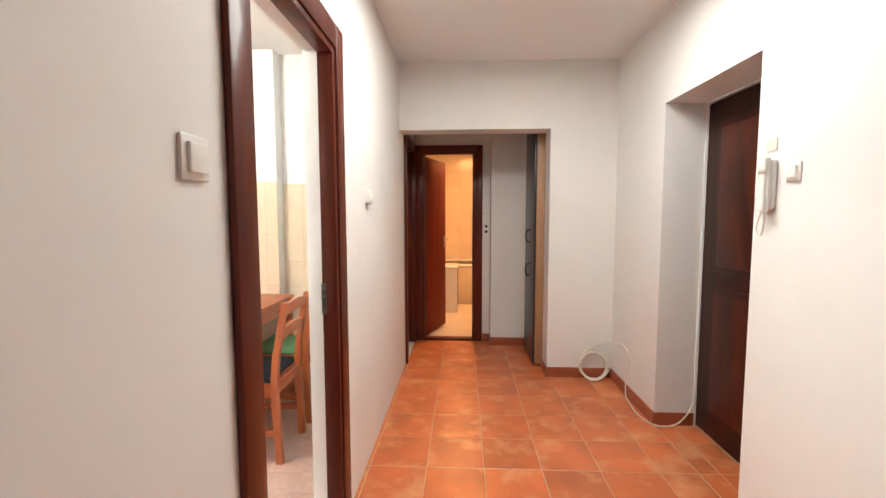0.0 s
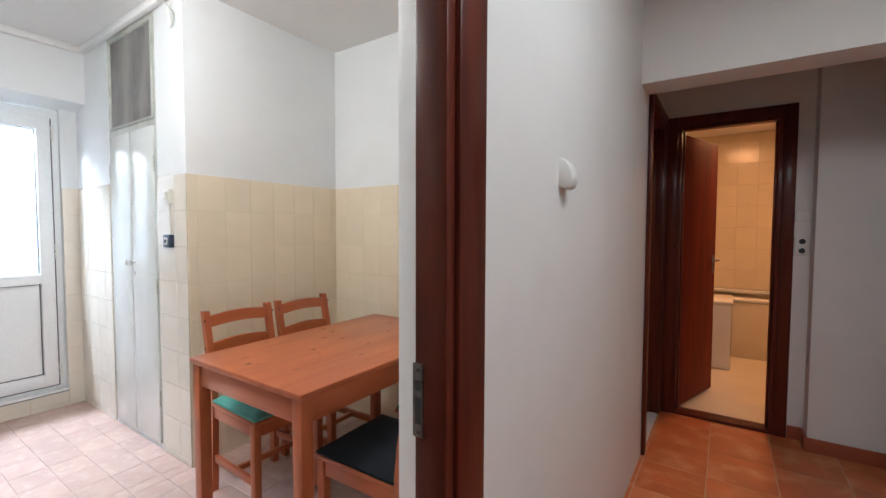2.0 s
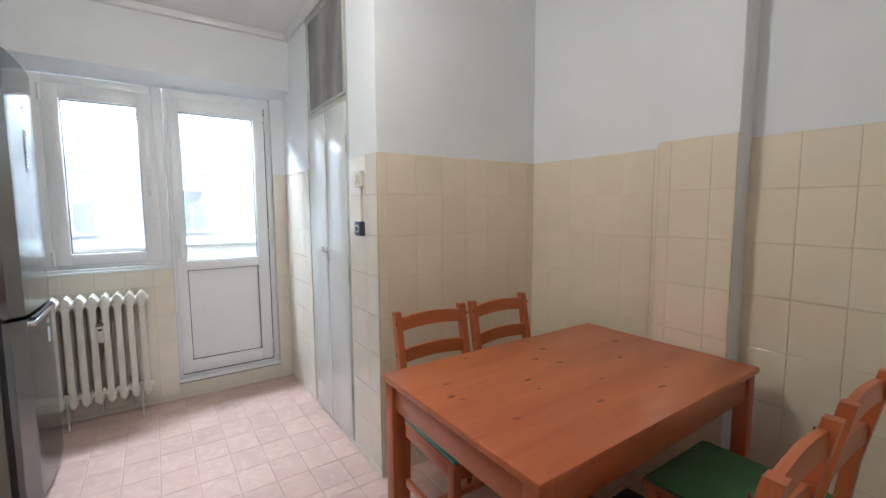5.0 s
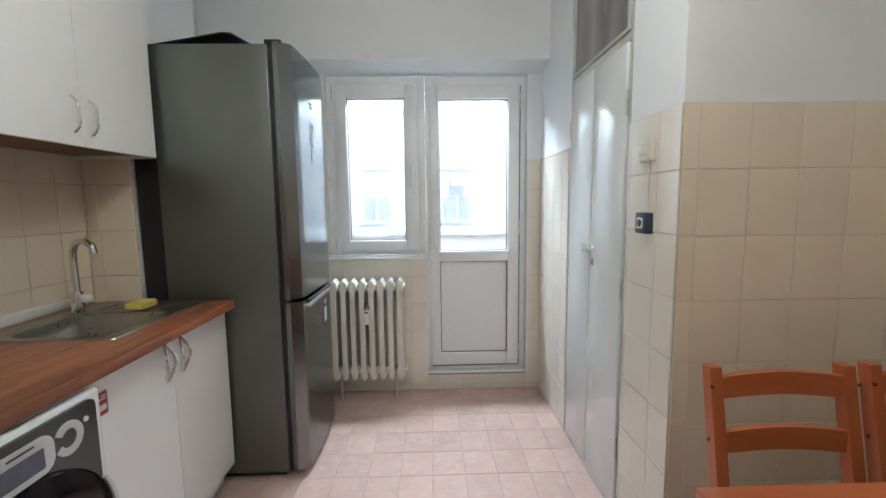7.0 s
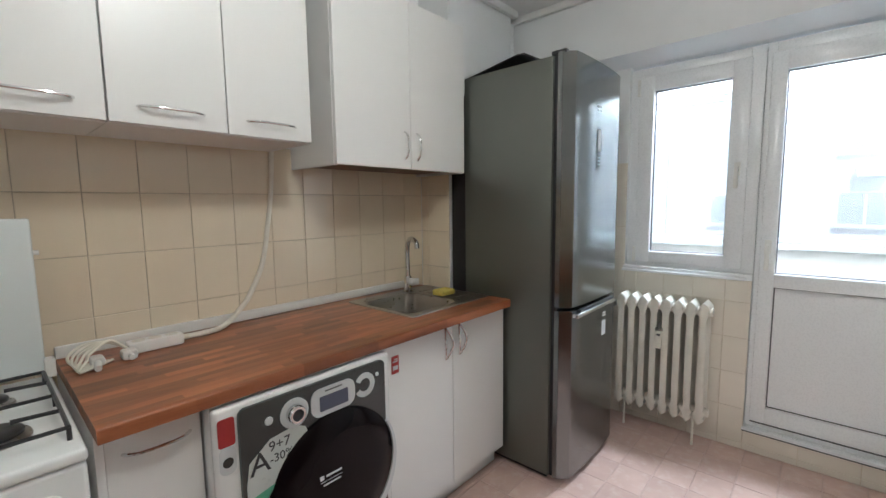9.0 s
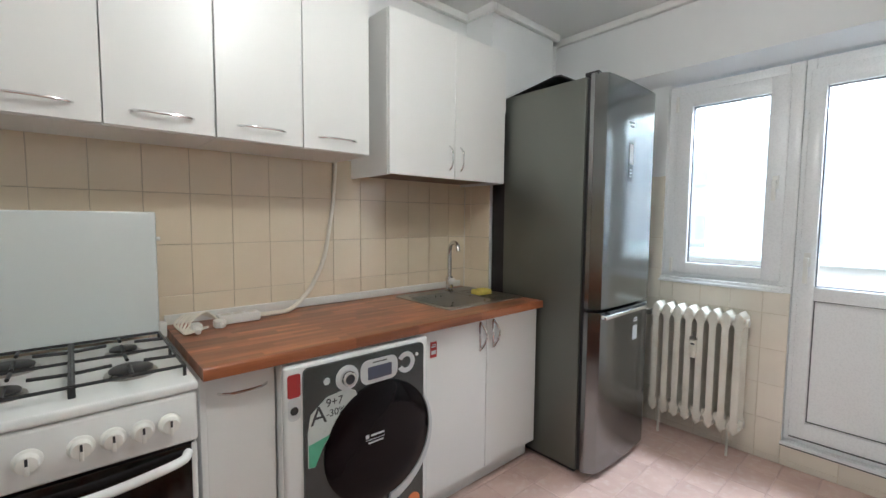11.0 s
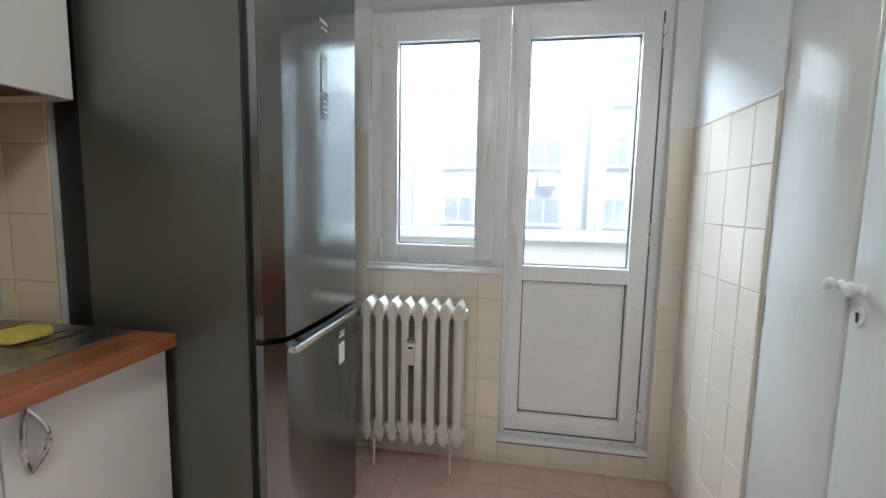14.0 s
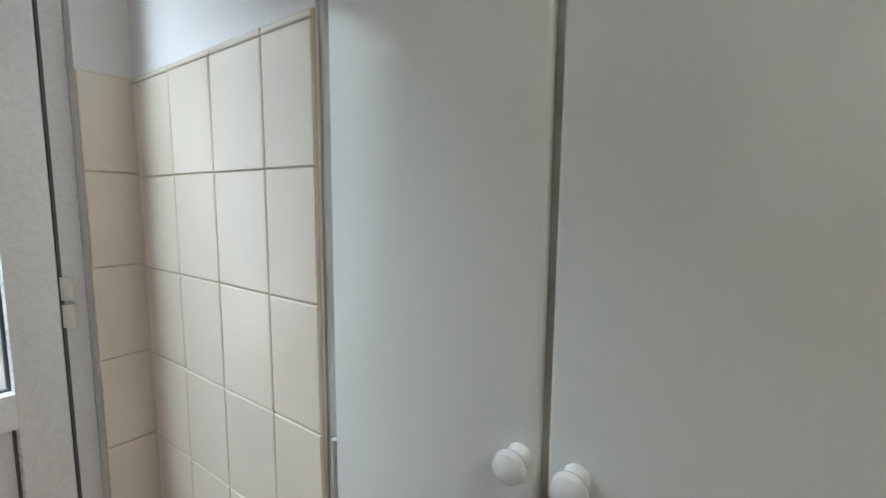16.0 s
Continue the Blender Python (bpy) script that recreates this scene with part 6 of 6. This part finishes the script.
def lay(parent, origin, uax, vax, u0, u1, v0, v1, pu, pv, ulines, vlines, gap, t, mat, jitter=0.0, name="tile", tilt=0.15, gap_u=None):
    """Tiles a rectangle of a surface. Joints run at ulines + k * pu and vlines + k * pv; cut tiles fill the edges."""
    o, u, v = Vector(origin), Vector(uax), Vector(vax)
    w = u.cross(v)
    turn = Matrix((u, v, w)).transposed().to_4x4()
    rnd = random.Random(int(1000 * (abs(u0) + abs(v1)) + len(parent.name)))

    def cuts(a, c, p, line):
        k = math.ceil((a - line) / p + 1e-6)
        out = [a]
        while line + k * p < c - 1e-6:
            if line + k * p - out[-1] > 0.012 and c - (line + k * p) > 0.012:
                out.append(line + k * p)
            k += 1
        return out + [c]
    us, vs = cuts(u0, u1, pu, ulines), cuts(v0, v1, pv, vlines)
    inv = parent.matrix_world.inverted()
    for a, c in zip(us, us[1:]):
        for d, e in zip(vs, vs[1:]):
            ob = new(name, tile_mesh(c - a - (gap if gap_u is None else gap_u), e - d - gap, t, mat))
            ob.parent = parent
            m = Matrix.Translation(o + u * ((a + c) / 2 + rnd.uniform(-jitter, jitter)) + v * ((d + e) / 2 + rnd.uniform(-jitter, jitter)) + w * 0.0) @ turn
            ob.matrix_local = inv @ m @ pose(0, 0, 0, rnd.uniform(-tilt, tilt), rnd.uniform(-tilt, tilt), rnd.uniform(-tilt, tilt))


def tiled(name, origin, uax, vax, u0, u1, v0, v1, ulines, label, mat="tile", pu=0.152, pv=0.192, vline=TT, bed_mat="grout", gap_u=None):
    """A tiled stretch of kitchen wall: a thin bed of grout and the tiles on it."""
    o, u, v = Vector(origin), Vector(uax), Vector(vax)
    b = B(); plate(b, [(u0, v0), (u1, v0), (u1, v1), (u0, v1)], 0.003, Matrix.Translation(o) @ Matrix((u, v, u.cross(v))).transposed().to_4x4())
    bed = structure(name, b, bed_mat, label, "tiling")
    lay(bed, o + u.cross(v) * 0.003, uax, vax, u0, u1, v0, v1, pu, pv, ulines, vline, 0.0022 if gap_u is None else 0.0015, 0.004, mat, 0.0004 if gap_u is None else 0.0001, gap_u=gap_u, tilt=0.15 if gap_u is None else 0.05)
    return bed


# floors: terracotta in the hall, small pink tiles in the kitchen
lay(hall_floor, (0, 0, -0.008), (1, 0, 0), (0, 1, 0), XH, XE, -1.2, YA, 0.303, 0.303, -0.142, 2.946, 0.005, 0.008, "terracotta", 0.0006, tilt=0.05)
lay(hall_floor, (0, 0, -0.008), (1, 0, 0), (0, 1, 0), XH, 0.742, YA, 4.15, 0.303, 0.303, -0.142, 2.946, 0.005, 0.008, "terracotta", 0.0006, tilt=0.05)
lay(hall_floor, (0, 0, -0.008), (1, 0, 0), (0, 1, 0), XH, 0.775, 4.15, YV, 0.303, 0.303, -0.142, 2.946, 0.005, 0.008, "terracotta", 0.0006, tilt=0.05)
lay(hall_floor, (0, 0, -0.008), (1, 0, 0), (0, 1, 0), XE, 1.52, 2.34, 3.165, 0.303, 0.303, -0.142, 2.946, 0.005, 0.008, "terracotta", 0.0006, tilt=0.05)
lay(kitchen_floor, (0, 0, -0.008), (1, 0, 0), (0, 1, 0), XW, XP, 1.0, YP, KFX, KFY, -2.51, 1.949, 0.004, 0.008, "floor_tile", 0.001, tilt=0.3)
lay(kitchen_floor, (0, 0, -0.008), (1, 0, 0), (0, 1, 0), XP, XK, 1.0, YN, KFX, KFY, -2.51, 1.949, 0.004, 0.008, "floor_tile", 0.001, tilt=0.3)
# walls
tiled("tiling_window", (XW, 0, 0), (0, 1, 0), (0, 0, 1), 0.447, 1.286, 0.0, TT, 1.286, "cream tiles beside the kitchen window", bed_mat="grout_pale", mat="tile_white")
tiled("tiling_under_window", (XW, 0, 0), (0, 1, 0), (0, 0, 1), 1.286, 1.93, 0.0, 0.918, 1.36, "cream tiles under the kitchen window", bed_mat="grout_pale", mat="tile_white")
tiled("tiling_under_door", (XW, 0, 0), (0, 1, 0), (0, 0, 1), 1.93, 2.60, 0.0, 0.112, 1.93, "cream tiles under the balcony door", pu=0.23, bed_mat="grout_pale", mat="tile_white")
tiled("tiling_window_corner", (XW, 0, 0), (0, 1, 0), (0, 0, 1), 2.60, YP, 0.0, TT, 2.60, "cream tiles in the window corner", bed_mat="grout_pale", mat="tile_white")
tiled("tiling_pantry_west", (0, YP, 0), (1, 0, 0), (0, 0, 1), -4.022, -3.44, 0.0, TT, -3.555, "cream tiles beside the pantry cupboard", pu=0.148, vline=1.558, pv=0.189, mat="tile_white", bed_mat="grout_pale")
tiled("tiling_pantry_east", (0, YP, 0), (1, 0, 0), (0, 0, 1), -2.7605, -2.433, 0.0, TT, -2.552, "pale tiles on the pantry corner", "tile_white", pu=0.19)
tiled("tiling_pantry_side", (XP, 0, 0), (0, 1, 0), (0, 0, 1), YP, YN, 0.0, TT, YP + 0.05, "cream tiles on the pantry side wall", pv=0.197, vline=1.379, bed_mat="grout_pale", gap_u=0.0008)
tiled("tiling_niche_west", (0, YN, 0), (1, 0, 0), (0, 0, 1), -2.430, -1.619, 0.0, TT, -1.70, "cream tiles in the dining niche", pv=0.2, vline=1.376, bed_mat="grout_pale", gap_u=0.0008)
tiled("tiling_niche_column", (0, 3.60, 0), (1, 0, 0), (0, 0, 1), -1.619, -1.33, 0.0, TT + 0.01, -1.416, "cream tiles on the niche column", pv=0.19, vline=1.38, bed_mat="grout_pale", gap_u=0.0008)
tiled("tiling_niche_return", (-1.619, 0, 0), (0, -1, 0), (0, 0, 1), -3.704, -3.597, 0.0, TT, -3.6, "cream tiles on the side of the niche column", bed_mat="grout_pale")
tiled("tiling_niche_east", (0, YN, 0), (1, 0, 0), (0, 0, 1), -1.33, -0.60, 0.0, TT, -1.33, "cream tiles in the dining niche", pv=0.2, vline=1.376, bed_mat="grout_pale", gap_u=0.0008)
tiled("tiling_counter", (0, YS, 0), (-1, 0, 0), (0, 0, 1), 0.60, 3.103, 0.62, TT + 0.01, 1.589, "cream tiles behind the worktop", pu=0.153, pv=0.2, vline=1.185)
tiled("tiling_counter_return", (-3.11, 0, 0), (0, 1, 0), (0, 0, 1), 0.447, 0.655, 0.62, TT, 0.5, "cream tiles on the wall end beside the sink", pu=0.153, pv=0.2, vline=1.185)
tiled("tiling_bathroom", (0, 7.7, 0), (1, 0, 0), (0, 0, 1), -0.75, 1.2, 0.6, 2.42, 0, "pale bathroom wall tiles", "bath_tile", pu=0.2, pv=0.25)
